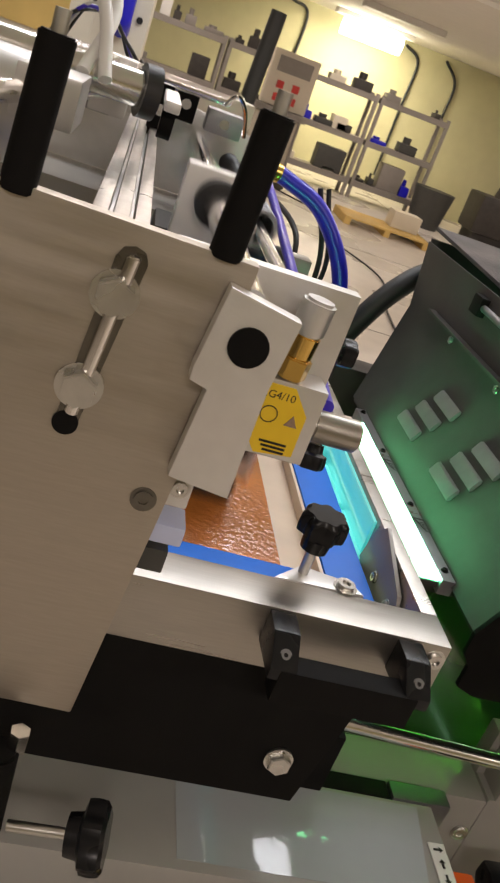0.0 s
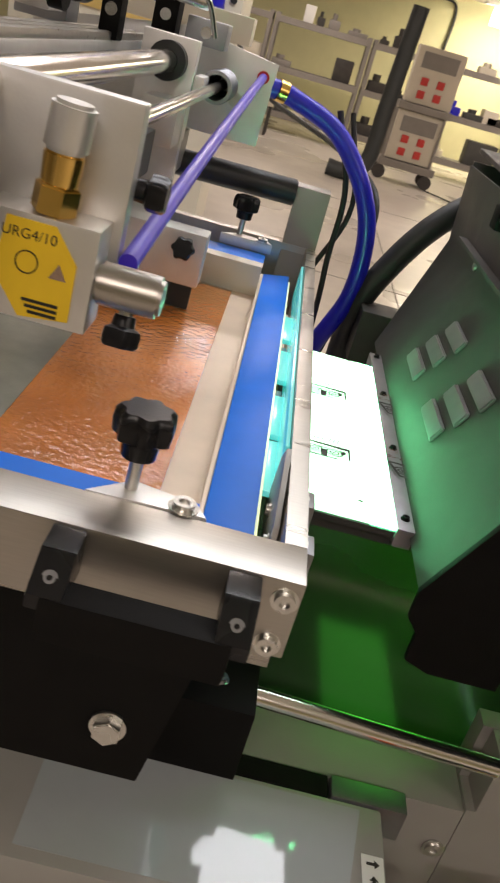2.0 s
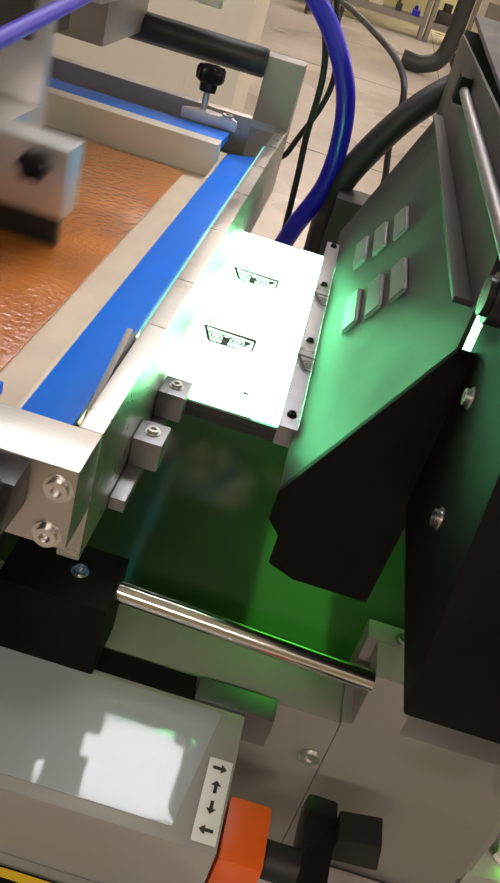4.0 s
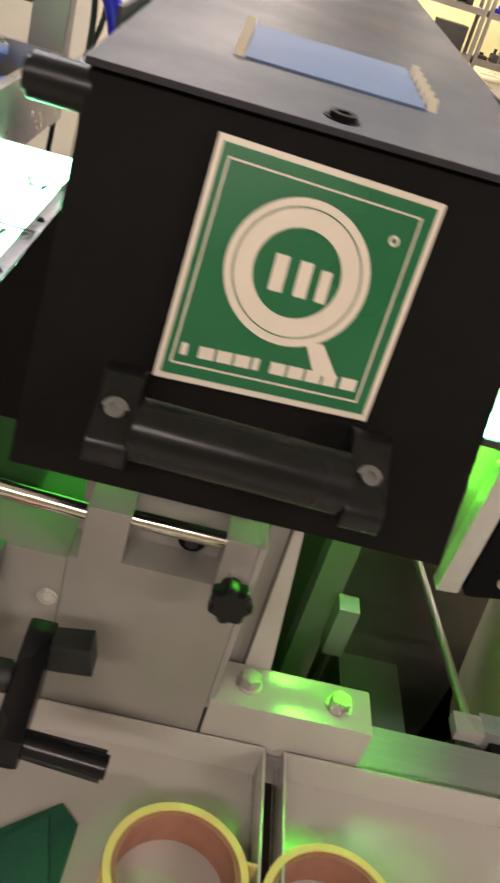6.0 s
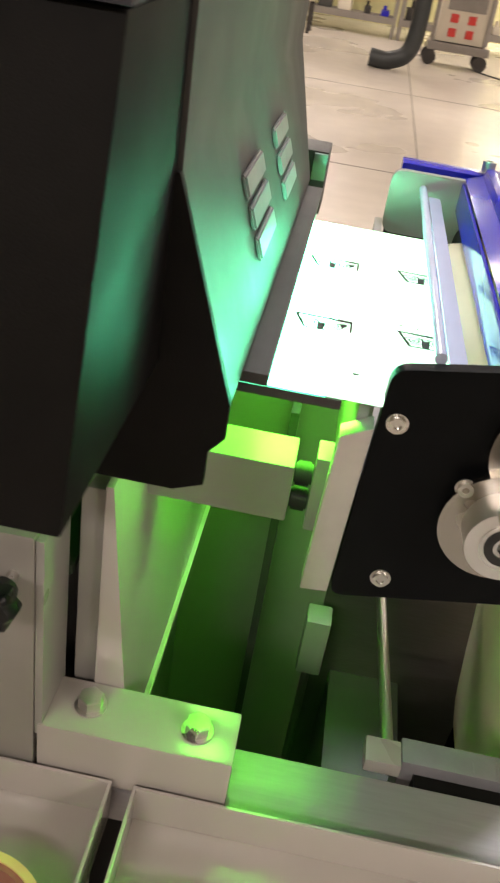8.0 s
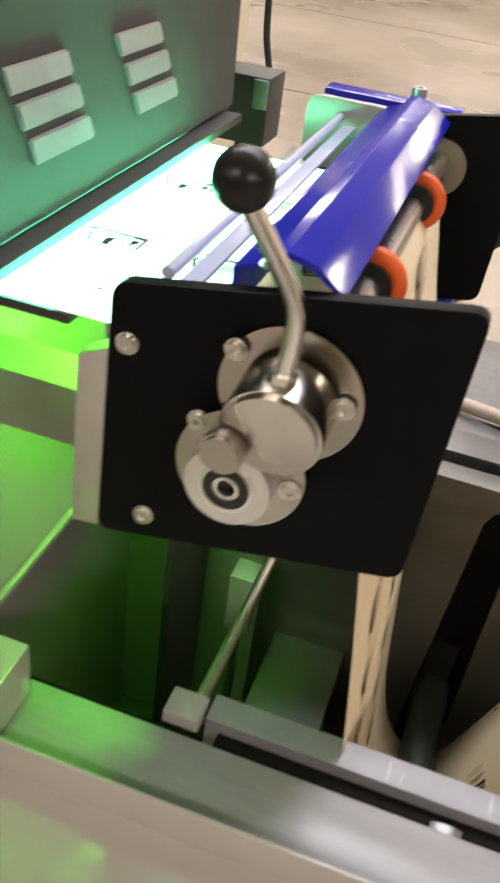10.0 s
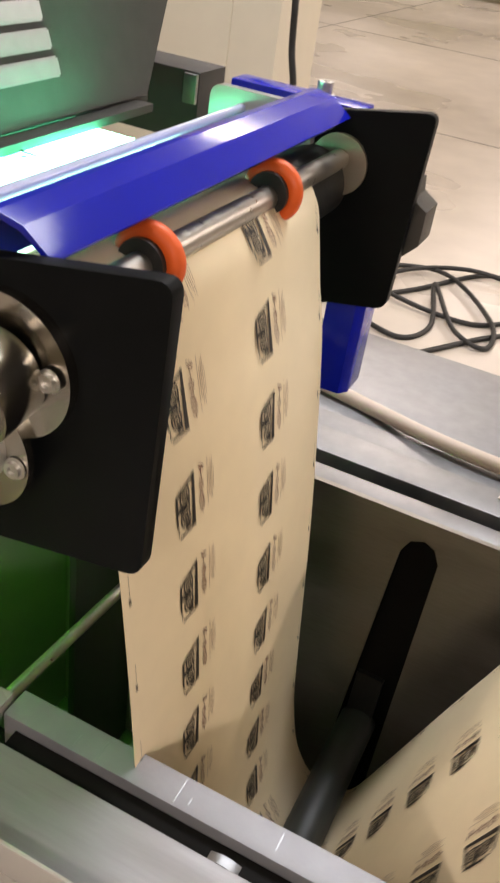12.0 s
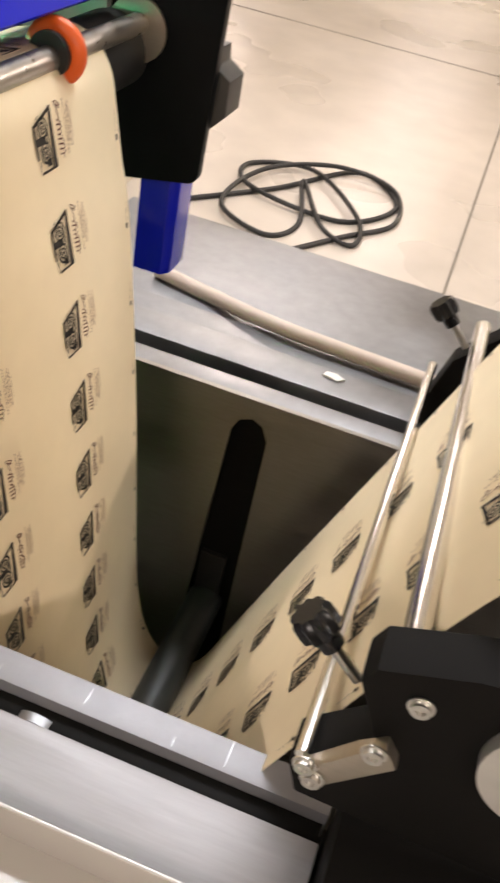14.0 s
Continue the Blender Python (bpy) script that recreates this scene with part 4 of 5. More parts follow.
def outfeed():
    o = thing("outfeed_unit", "outfeed nip roller unit with black plates and blue guard", "outfeed unit")
    n1 = part("near_plate", prism(PLATE, 0.177, 0.189, bevel=0.0015), ANOD, o, "black anodised side plate")
    f1 = part("far_plate", prism([(x, z + 0.004) for x, z in PLATE], 0.655, 0.667, bevel=0.0015), ANOD, o, "black anodised side plate")
    part("edge_bar", prism([(0.266, 1.316), (0.2885, 1.328), (0.2835, 1.174), (0.262, 1.172)], 0.18, 0.20, bevel=0.001), ALU, o)
    part("inner_plate", box(0.276, 0.284, 0.2, 0.645, 1.175, 1.345, 0.001), PAINT, o)
    for p in ((0.303, 0.177, 1.337), (0.321, 0.177, 1.201)):
        capscrew(n1, p, (0, -1, 0), 0.006)
    part("flange", ring((0.414, 0.177, 1.336), (0, -1, 0), 0.046, 0.01, 0.008, 40), TURNED, n1)
    part("lever_hub", rod((0.414, 0.169, 1.336), (0.414, 0.13, 1.33), 0.031, bevel=0.003, n=36), TURNED, n1)
    part("flange", ring((0.391, 0.169, 1.276), (0, -1, 0), 0.044, 0.01, 0.006, 40), TURNED, n1)
    part("bearing_seat", ring((0.391, 0.163, 1.28), (0, -1, 0), 0.028, 0.018, 0.026, 36), ALU, n1)
    part("bearing", ring((0.391, 0.14, 1.28), (0, -1, 0), 0.0185, 0.006, 0.004, 30), CHROME, n1)
    part("bearing_shield", ring((0.391, 0.138, 1.28), (0, -1, 0), 0.015, 0.009, 0.003, 30), RUBBER, n1)
    part("boss", rod((0.389, 0.13, 1.315), (0.389, 0.12, 1.315), 0.014, bevel=0.002), TURNED, n1)
    for p in ((0.359, 0.166, 1.303), (0.378, 0.166, 1.36), (0.448, 0.166, 1.34), (0.426, 0.162, 1.273)):
        capscrew(n1, p, (0, -1, 0), 0.0055)
    part("lever", tube([(0.414, 0.14, 1.362), (0.417, 0.138, 1.395), (0.414, 0.13, 1.42), (0.397, 0.093, 1.475)], 0.0055), CHROME, n1)
    part("lever_nut", rod((0.4135, 0.14, 1.358), (0.4145, 0.14, 1.369), 0.0085, n=6), CHROME, n1)
    part("ball", (lambda b: (bmesh.ops.create_uvsphere(b, u_segments=32, v_segments=20, radius=0.0145), b.transform(Matrix.Translation((0.395, 0.085, 1.488))), b)[2])(bmesh.new()), BLKPLAST, n1, "glossy black ball grip")
    # blue guard
    part("guard", prism([(0.366, 1.402), (0.384, 1.408), (0.387, 1.416), (0.395, 1.417), (0.413, 1.413), (0.433, 1.398), (0.431, 1.395), (0.411, 1.409), (0.395, 1.413), (0.390, 1.412), (0.387, 1.405), (0.368, 1.399)], 0.19, 0.655, bevel=0.0005), BLUE, o, "glossy blue sheet guard")
    part("guard_skirt", box(0.3625, 0.3657, 0.192, 0.64, 1.368, 1.3995, 0.0005), BLUE, o)
    part("guard_back", box(0.295, 0.44, 0.668, 0.70, 1.30, 1.405, 0.002), BLUE, o)
    part("guard_leg", prism([(0.44, 0.668), (0.474, 0.668), (0.482, 0.68), (0.482, 0.72), (0.44, 0.72)], 1.095, 1.22, "z", 0.002), BLUE, o)
    part("guide_bar", rod((0.322, 0.19, 1.385), (0.322, 0.655, 1.385), 0.0045), CLEARB, o)
    part("guide_plate", prism(rounded([(0.285, 1.33), (0.40, 1.33), (0.40, 1.402), (0.285, 1.402)], 0.014), 0.643, 0.6535, bevel=0.001), PAINT, o)
    part("clear_strip", box(0.329, 0.342, 0.19, 0.63, 1.378, 1.381, 0.0005), CLEARB, o)
    capscrew(o, (0.391, 0.175, 1.414), (0, 0, 1), 0.006, 0.008)
    capscrew(o, (0.392, 0.681, 1.408), (0, 0, 1), 0.008, 0.012)
    part("nip_shaft", rod((0.431, 0.19, 1.366), (0.431, 0.655, 1.36), 0.010), STEELX, o)
    part("drive_roller", rod((0.405, 0.19, 1.331), (0.405, 0.655, 1.331), 0.0365, n=48), RUBBER, o)
    part("bearing_disc", rod((0.43, 0.652, 1.354), (0.43, 0.648, 1.354), 0.03), STEEL, o)
    for y in (0.295, 0.49):
        w = part("nip_wheel", torus((0.431, y, 1.366), (0, 1, 0), 0.0190, 0.0078, 36, 12), ORANGE, o, "orange urethane wheel")
        part("hub", rod((0.431, y - 0.012, 1.366), (0.431, y + 0.012, 1.366), 0.0175), RUBBER, w)
    part("motor_box", prism([(0.49, 1.275), (0.51, 1.275), (0.524, 1.29), (0.524, 1.325), (0.508, 1.335), (0.506, 1.35), (0.49, 1.35)], 0.6675, 0.71, bevel=0.002), HOODGREY, o)


outfeed()


# ---- paper web: cream sheet over the roller, down round the dancer and up ----
WEB = [(0.350, 1.3535), (0.372, 1.359), (0.39, 1.3668), (0.410, 1.3708), (0.432, 1.363), (0.448, 1.342), (0.455, 1.315), (0.464, 1.27), (0.479, 1.20), (0.504, 1.006), (0.528, 0.76), (0.539, 0.683), (0.555, 0.624), (0.582, 0.585), (0.612, 0.574), (0.640, 0.598), (0.668, 0.675), (0.716, 0.82), (0.80, 1.062), (0.862, 1.235), (0.90, 1.285), (0.96, 1.30), (1.2, 1.30)]
WLINE = [Vector((-0.9, 0, 1.3725)), Vector((0.06, 0, 1.3725)), Vector((0.17, 0, 1.3535))] + [Vector((p.x, 0, p.z)) for p in smooth([(x, 0, z) for x, z in WEB], 10)]
WLEN = [0.0]
for p, q in zip(WLINE, WLINE[1:]):
    WLEN.append(WLEN[-1] + (q - p).length)


def on_web(s):
    """Place, direction and outward normal at the length s along the web."""
    i = max(0, min(len(WLEN) - 2, next((k for k, v in enumerate(WLEN) if v > s), len(WLEN) - 1) - 1))
    f = (s - WLEN[i]) / (WLEN[i + 1] - WLEN[i])
    d = (WLINE[i + 1] - WLINE[i]).normalized()
    return WLINE[i].lerp(WLINE[i + 1], f), d, Vector((-d.z, 0, d.x))


Y0, Y1 = 0.197, 0.558
web = thing("paper_web", "cream printed label web hanging in a loop", "paper web")
sheet = bmesh.new()
rows_ = []
for p in WLINE[3:]:
    rows_.append([sheet.verts.new((p.x, y, p.z)) for y in (Y0, Y1)])
for p, q in zip(rows_, rows_[1:]):
    sheet.faces.new((p[0], p[1], q[1], q[0]))
sheet_ob = part("sheet", sheet, PAPER, web)
sol = sheet_ob.modifiers.new("thickness", "SOLIDIFY")
sol.thickness, sol.offset = 0.0004, 0

PITCH = 0.0835


def print_mesh():
    """One printed label: dark picture with two rings, bars for the writing. Length along x, width along y."""
    bm = bmesh.new()

    def bar(x0, x1, y0, y1, k=0.0):
        bm.faces.new([bm.verts.new(v) for v in ((x0, y0, k), (x1, y0, k), (x1, y1, k), (x0, y1, k))])

    L, W = 0.048, 0.028
    bm.faces.new([bm.verts.new(v) for v in ((-L / 2, W / 2 - 0.003, 0), (L / 2, W / 2 - 0.006, 0), (L / 2, W / 2, 0), (-L / 2, W / 2, 0))])
    bm.faces.new([bm.verts.new(v) for v in ((-L / 2, W / 2, 0), (-0.3 * L, -W / 2, 0), (-0.3 * L + 0.0026, -W / 2, 0), (-L / 2 + 0.003, W / 2, 0))])
    for x0, x1, y0, y1 in ((-0.3 * L, 0.25 * L, -W / 2, -W / 2 + 0.0026), (L / 2 - 0.002, L / 2, -W / 2 + 0.004, W / 2), (0.3 * L, L / 2 - 0.004, -0.001, 0.006), (-0.004, 0.002, -W / 2, 0.002), (-0.008, 0.003, 0.004, 0.006)):
        bar(x0, x1, y0, y1)
    for cx in (-0.010, 0.009):
        for r, h in ((0.0088, 0.0066), (0.0050, 0.0032), (0.0018, 0.0004)):
            own = bmesh.new()
            n = 20
            a = [own.verts.new((cx + r * math.cos(6.2832 * k / n), -0.001 + 0.85 * r * math.sin(6.2832 * k / n), 0)) for k in range(n)]
            b = [own.verts.new((cx + h * math.cos(6.2832 * k / n), -0.001 + 0.85 * h * math.sin(6.2832 * k / n), 0)) for k in range(n)]
            for k in range(n):
                own.faces.new((a[k], a[(k + 1) % n], b[(k + 1) % n], b[k]))
            merge(own, bm)
    rnd = random.Random(4)
    for _ in range(48):
        x, y = rnd.uniform(-L / 2 + 0.003, L / 2 - 0.006), rnd.uniform(-W / 2, W / 2 - 0.002)
        bar(x, x + rnd.uniform(0.001, 0.005), y, y + rnd.uniform(0.0002, 0.0007))
    return bm


def text_mesh(kind):
    bm = bmesh.new()
    rnd = random.Random(7 + kind)

    def bar(x0, x1, y0, y1):
        bm.faces.new([bm.verts.new(v) for v in ((x0, y0, 0), (x1, y0, 0), (x1, y1, 0), (x0, y1, 0))])

    if kind == 0:
        # a slanting hand: a tall initial, a dot, then loops of uneven height
        pts = [(-0.022 + 0.004 * math.cos(0.55 * k) * (1 - k / 24), 0.0245 + 0.0042 * math.sin(0.55 * k + 2.2)) for k in range(15)]
        tall = (0.1, 0.9, 0.3, 0.2, 1.0, 1.2, 0.9, 0.3)
        for k in range(72):
            u = k / 71
            w = 0.0016 + 0.0026 * tall[int(u * 7.99)]
            pts.append((-0.012 + 0.031 * u + 0.0011 * math.sin(0.72 * k) + 0.25 * w * math.cos(0.72 * k), 0.0225 + w * math.cos(0.72 * k) + 0.4 * w))
        for (x0, y0), (x1, y1) in zip(pts, pts[1:]):
            d = Vector((y0 - y1, x1 - x0)).normalized() * 0.00042
            bm.faces.new([bm.verts.new(v) for v in ((x0 - d.x, y0 - d.y, 0), (x1 - d.x, y1 - d.y, 0), (x1 + d.x, y1 + d.y, 0), (x0 + d.x, y0 + d.y, 0))])
    else:
        for y, half in ((0.0335, 0.022), (0.0362, 0.012), (0.0385, 0.017), (0.0408, 0.019), (0.0431, 0.010)):
            x = -half - 0.002
            while x < half - 0.004:
                w = rnd.uniform(0.0015, 0.0045)
                bar(x, x + w, y, y + rnd.uniform(0.0006, 0.001))
                x += w + 0.001
    return bm


PRINTS = []


def prints():
    pm = [bpy.data.meshes.new(n) for n in ("picture", "script", "small_print", "edge_mark")]
    e = bmesh.new()
    e.faces.new([e.verts.new(v) for v in ((-0.003, -0.0016, 0), (0.0025, -0.0018, 0), (0.003, 0.0012, 0), (-0.002, 0.0016, 0))])
    for x in (-0.024, -0.017, -0.010):
        e.faces.new([e.verts.new(v) for v in ((x, -0.0003, 0), (x + 0.005, -0.0003, 0), (x + 0.005, 0.0002, 0), (x, 0.0002, 0))])
    for me, bm, m in zip(pm, (print_mesh(), text_mesh(0), text_mesh(1), e), (INK, INKRED, INKPALE, INK)):
        bm.to_mesh(me)
        bm.free()
        me.materials.append(m)
    first = 0.222
    for k in range(38):
        s = first + PITCH * k
        for col, y in ((0, 0.285), (1, 0.430)):
            for me in pm[:3]:
                ob = new(me.name, me)
                ob.parent = web
                PRINTS.append((ob, s, y))
        for y in (Y0 + 0.008, Y1 - 0.008):
            ob = new("edge_mark", pm[3])
            ob.parent = web
            PRINTS.append((ob, s + 0.03, y))


prints()


def dancer():
    d = thing("dancer_roller", "dark grey dancer tube resting in the paper loop", "roller")
    part("tube", rod((0.608, 0.10, 0.604), (0.608, 0.66, 0.604), 0.026, n=32), GREYPIPE, d)
    part("end_block", box(0.588, 0.626, 0.655, 0.69, 0.62, 0.70, 0.003), RUBBER, d)


dancer()


def rewinder():
    r = thing("rewinder_arm", "black rewinder arm with chrome guide bars", "rewinder")
    part("arm_plate", prism([(0.835, 1.14), (0.812, 1.19), (0.818, 1.205), (0.87, 1.225), (1.2, 1.30), (1.2, 1.04), (0.80, 1.06), (0.79, 1.09)], 0.152, 0.187, bevel=0.003), BLACK, r)
    part("arm_foot", prism([(0.836, 0.90), (0.836, 1.0395), (1.2, 1.0395), (1.2, 0.90)], 0.11, 0.188, bevel=0.002), BLACK, r)
    part("arm_plate", prism([(0.80, 1.02), (0.82, 1.10), (0.86, 1.145), (1.1, 1.2), (1.1, 0.95), (0.85, 0.95)], 0.68, 0.71, bevel=0.003), BLACK, r)
    part("guide_bar", rod((0.836, 0.188, 1.196), (0.838, 0.69, 1.145), 0.0085), CHROME, r)
    part("guide_bar", rod((0.797, 0.15, 1.105), (0.802, 0.69, 1.082), 0.005), CHROME, r)
    b = part("bracket", prism([(0.797, 1.10), (0.81, 1.09), (0.85, 1.14), (0.84, 1.155), (0.825, 1.14)], 0.141, 0.152, bevel=0.002), STEEL, r)
    for p in ((0.834, 0.140, 1.149), (0.807, 0.140, 1.101), (0.800, 0.140, 1.112), (0.848, 0.151, 1.19)):
        capscrew(b, p, (0, -1, 0), 0.006)
    part("disc", rod((0.932, 0.152, 1.175), (0.932, 0.142, 1.175), 0.044, n=40), ALU, r)
    lobe_knob(r, (0.785, 0.183, 1.181), (-0.6, 0, 0.6), 0.0145, 0.02, 0.04, 9)
    lobe_knob(r, (0.80, 0.68, 1.15), (-0.6, 0, 0.6), 0.0145, 0.02, 0.04, 9)


rewinder()


# ---- trays and tape on the front ----
def tray(x0, x1, y0=-0.32, y1=0.096):
    t = thing("parts_tray", "grey painted sheet metal tray", "tray", "trays along the press")
    part("base", box(x0, x1, y0, y1, 0.955, 0.96, 0.001), TRAYM, t)
    part("rim", box(x0, x1, y1 - 0.003, y1, 0.96, 1.0, 0.001), TRAYM, t)
    part("rim", box(x0, x0 + 0.003, y0, y1 - 0.003, 0.96, 1.0, 0.001), TRAYM, t)
    part("rim", box(x1 - 0.003, x1, y0, y1 - 0.003, 0.96, 1.0, 0.001), TRAYM, t)
    part("rim", box(x0 + 0.003, x1 - 0.003, y0, y0 + 0.003, 0.96, 1.0, 0.001), TRAYM, t)
    return t


tray(-0.15, 0.142)
tray(0.16, 1.0)


def tape_roll(x, y, r, h):
    t = thing("tape_roll", "roll of yellow masking tape on a brown core", "tape roll", "tape rolls in the trays")
    part("tape", ring((x, y, 0.9605), (0, 0, 1), r, r * 0.89, h, 48), TAPEROLL, t)
    part("core", ring((x, y, 0.9605), (0, 0, 1), r * 0.888, r * 0.82, h - 0.002, 48), CARD, t)
    part("loose_end", box(x + r * 0.8, x + r * 1.15, y + r * 0.3, y + r * 0.34, 0.962, 0.958 + h, 0.0005), TAPEROLL, t)


tape_roll(0.07, -0.045, 0.062, 0.04)
tape_roll(0.205, -0.055, 0.062, 0.04)


def tray_clutter():
    p = thing("marker_pen", "white marker pen with a black cap in the tray", "pen")
    part("barrel", rod((-0.139, -0.06, 0.967), (-0.1395, 0.045, 0.967), 0.0068, bevel=0.001), WHITE, p)
    part("cap", rod((-0.1395, 0.045, 0.9672), (-0.1397, 0.088, 0.9672), 0.007, bevel=0.002), BLKPLAST, p)
    part("band", rod((-0.1392, -0.02, 0.967), (-0.1394, 0.02, 0.967), 0.0069), CREAM, p)
    r = thing("cleaning_cloth", "folded dark green cleaning cloth in the tray", "cloth")
    part("fold", prism([(-0.085, -0.02), (-0.036, 0.018), (-0.018, 0.0), (-0.022, -0.07), (-0.09, -0.075)], 0.9602, 0.9645, "z", 0.001), RAG, r)
    part("fold", prism([(-0.08, -0.03), (-0.045, 0.004), (-0.03, -0.06), (-0.075, -0.066)], 0.9647, 0.969, "z", 0.0015), RAG, r)


tray_clutter()


# ---- hoses and cables ----
HOSE = [(-0.02, 0.845, 1.555), (-0.05, 0.865, 1.555), (-0.09, 0.865, 1.543), (-0.138, 0.845, 1.50), (-0.178, 0.83, 1.44), (-0.207, 0.825, 1.37), (-0.209, 0.855, 1.28), (-0.2, 0.87, 1.0)]


def hoses():
    b = thing("air_hose", "glossy dark blue air hose behind the press", "hose")
    part("hose", tube([(-0.41, 0.802, 1.627), (-0.376, 0.81, 1.621), (-0.30, 0.82, 1.588), (-0.235, 0.82, 1.50), (-0.222, 0.82, 1.39), (-0.252, 0.82, 1.295), (-0.29, 0.85, 1.15)], 0.013), TUBEB, b)
    d = thing("exhaust_hose", "black ribbed exhaust hose of the dryer", "hose")
    part("hose", tube(HOSE, 0.018, 14, 16, 0.025), RUBBER, d)
    part("fitting", rod((-0.02, 0.825, 1.555), (-0.02, 0.85, 1.555), 0.022), BLACK, d)
    part("ferrule", rod((-0.40, 0.803, 1.6265), (-0.388, 0.807, 1.6245), 0.0145), BRASS, b)
    c = thing("floor_cable", "loose coil of black cable on the floor", "cable")
    part("cable", tube([(-0.3, 3.2, 0.012), (0.0, 3.6, 0.012), (0.3, 4.1, 0.012), (0.55, 3.8, 0.012), (0.35, 3.45, 0.012), (-0.1, 3.5, 0.03), (-0.2, 3.8, 0.012), (0.1, 3.9, 0.03), (0.42, 3.5, 0.03), (0.46, 3.25, 0.012), (0.3, 3.3, 0.03), (0.1, 3.7, 0.045), (0.2, 3.3, 0.012), (0.1, 3.1, 0.012), (-0.15, 3.25, 0.03), (-0.1, 3.75, 0.03), (0.2, 4.0, 0.045), (0.5, 3.95, 0.03), (0.58, 3.6, 0.012), (0.4, 3.3, 0.012), (0.22, 3.0, 0.012)], 0.0115), RUBBER, c)
    c.location = (-0.09, 0.0, 0.0)
    h = thing("drain_hose", "beige plastic hose lying along the far tray", "hose")
    part("hose", tube([(0.40, 0.86, 0.99), (0.48, 0.84, 0.99), (0.6, 0.80, 1.0), (0.75, 0.79, 1.0), (0.95, 0.78, 1.0)], 0.0105), CORD, h)
    for label, pts, r in (("thin black cable hanging behind the press", [(-0.31, 0.85, 1.62), (-0.272, 0.85, 1.52), (-0.268, 0.85, 1.42), (-0.262, 0.85, 1.31), (-0.25, 0.9, 0.9)], 0.0045), ("thin black cable hanging behind the press", [(-0.29, 0.88, 1.62), (-0.255, 0.86, 1.50), (-0.285, 0.86, 1.40), (-0.31, 0.88, 1.32), (-0.33, 0.9, 0.9)], 0.004), ("thin black cable looping down behind the dryer", [(-0.66, 3.1, 1.62), (-0.5, 2.7, 1.5), (-0.26, 2.1, 1.46), (-0.13, 1.82, 1.40), (-0.11, 1.8, 1.25), (-0.095, 1.8, 1.12), (-0.16, 1.78, 0.9), (-0.2, 1.78, 0.012), (-0.05, 2.3, 0.012), (0.2, 2.8, 0.012)], 0.008),):
        cb = thing("hanging_cable", label, "cable", "hanging cables")
        part("cable", tube(pts, r), RUBBER, cb)
    s = thing("paper_scrap", "small torn scrap of white paper", "scrap")
    part("scrap", prism([(0.68, 0.735), (0.70, 0.73), (0.708, 0.738), (0.695, 0.745), (0.683, 0.744)], 0.992, 0.9945, "z", 0), WHITE, s)


hoses()


# ---- far side of the hall ----
def shelf(x0, x1, y, levels, depth=0.6):
    s = thing("storage_shelf", "grey steel storage shelf loaded with dark parts", "shelf", "shelves along the wall")
    for x in (x0, x1 - 0.07):
        for yy in (y, y + depth - 0.06):
            part("upright", box(x, x + 0.07, yy, yy + 0.06, 0, levels[-1] + 0.05, 0), SHELFM, s)
    for z in levels:
        part("board", box(x0, x1, y - 0.01, y + depth, z - 0.11, z, 0), SHELFM, s)
    return s


def goods(x0, x1, y, levels, seed):
    r = random.Random(seed)
    for z in levels:
        x = x0 + 0.1
        while x < x1 - 0.3:
            w, h = r.uniform(0.12, 0.4), r.uniform(0.08, 0.35)
            if r.random() < 0.75:
                g = thing("stored_part", "dark machine part stored on the shelf", "stored part", "parts on the shelves")
                bm = box(x, x + w, y + 0.1, y + 0.4, z, z + h * 0.6, 0.02)
                rod((x + w * 0.4, y + 0.25, z + h * 0.5), (x + w * 0.4, y + 0.25, z + h), w * 0.22, n=14, bm=bm)
                part("casing", bm, r.choice((DARK, DARK, DARK, SHELFM, CREAM, TUBEB, PITD)), g)
            x += w + r.uniform(0.05, 0.3)


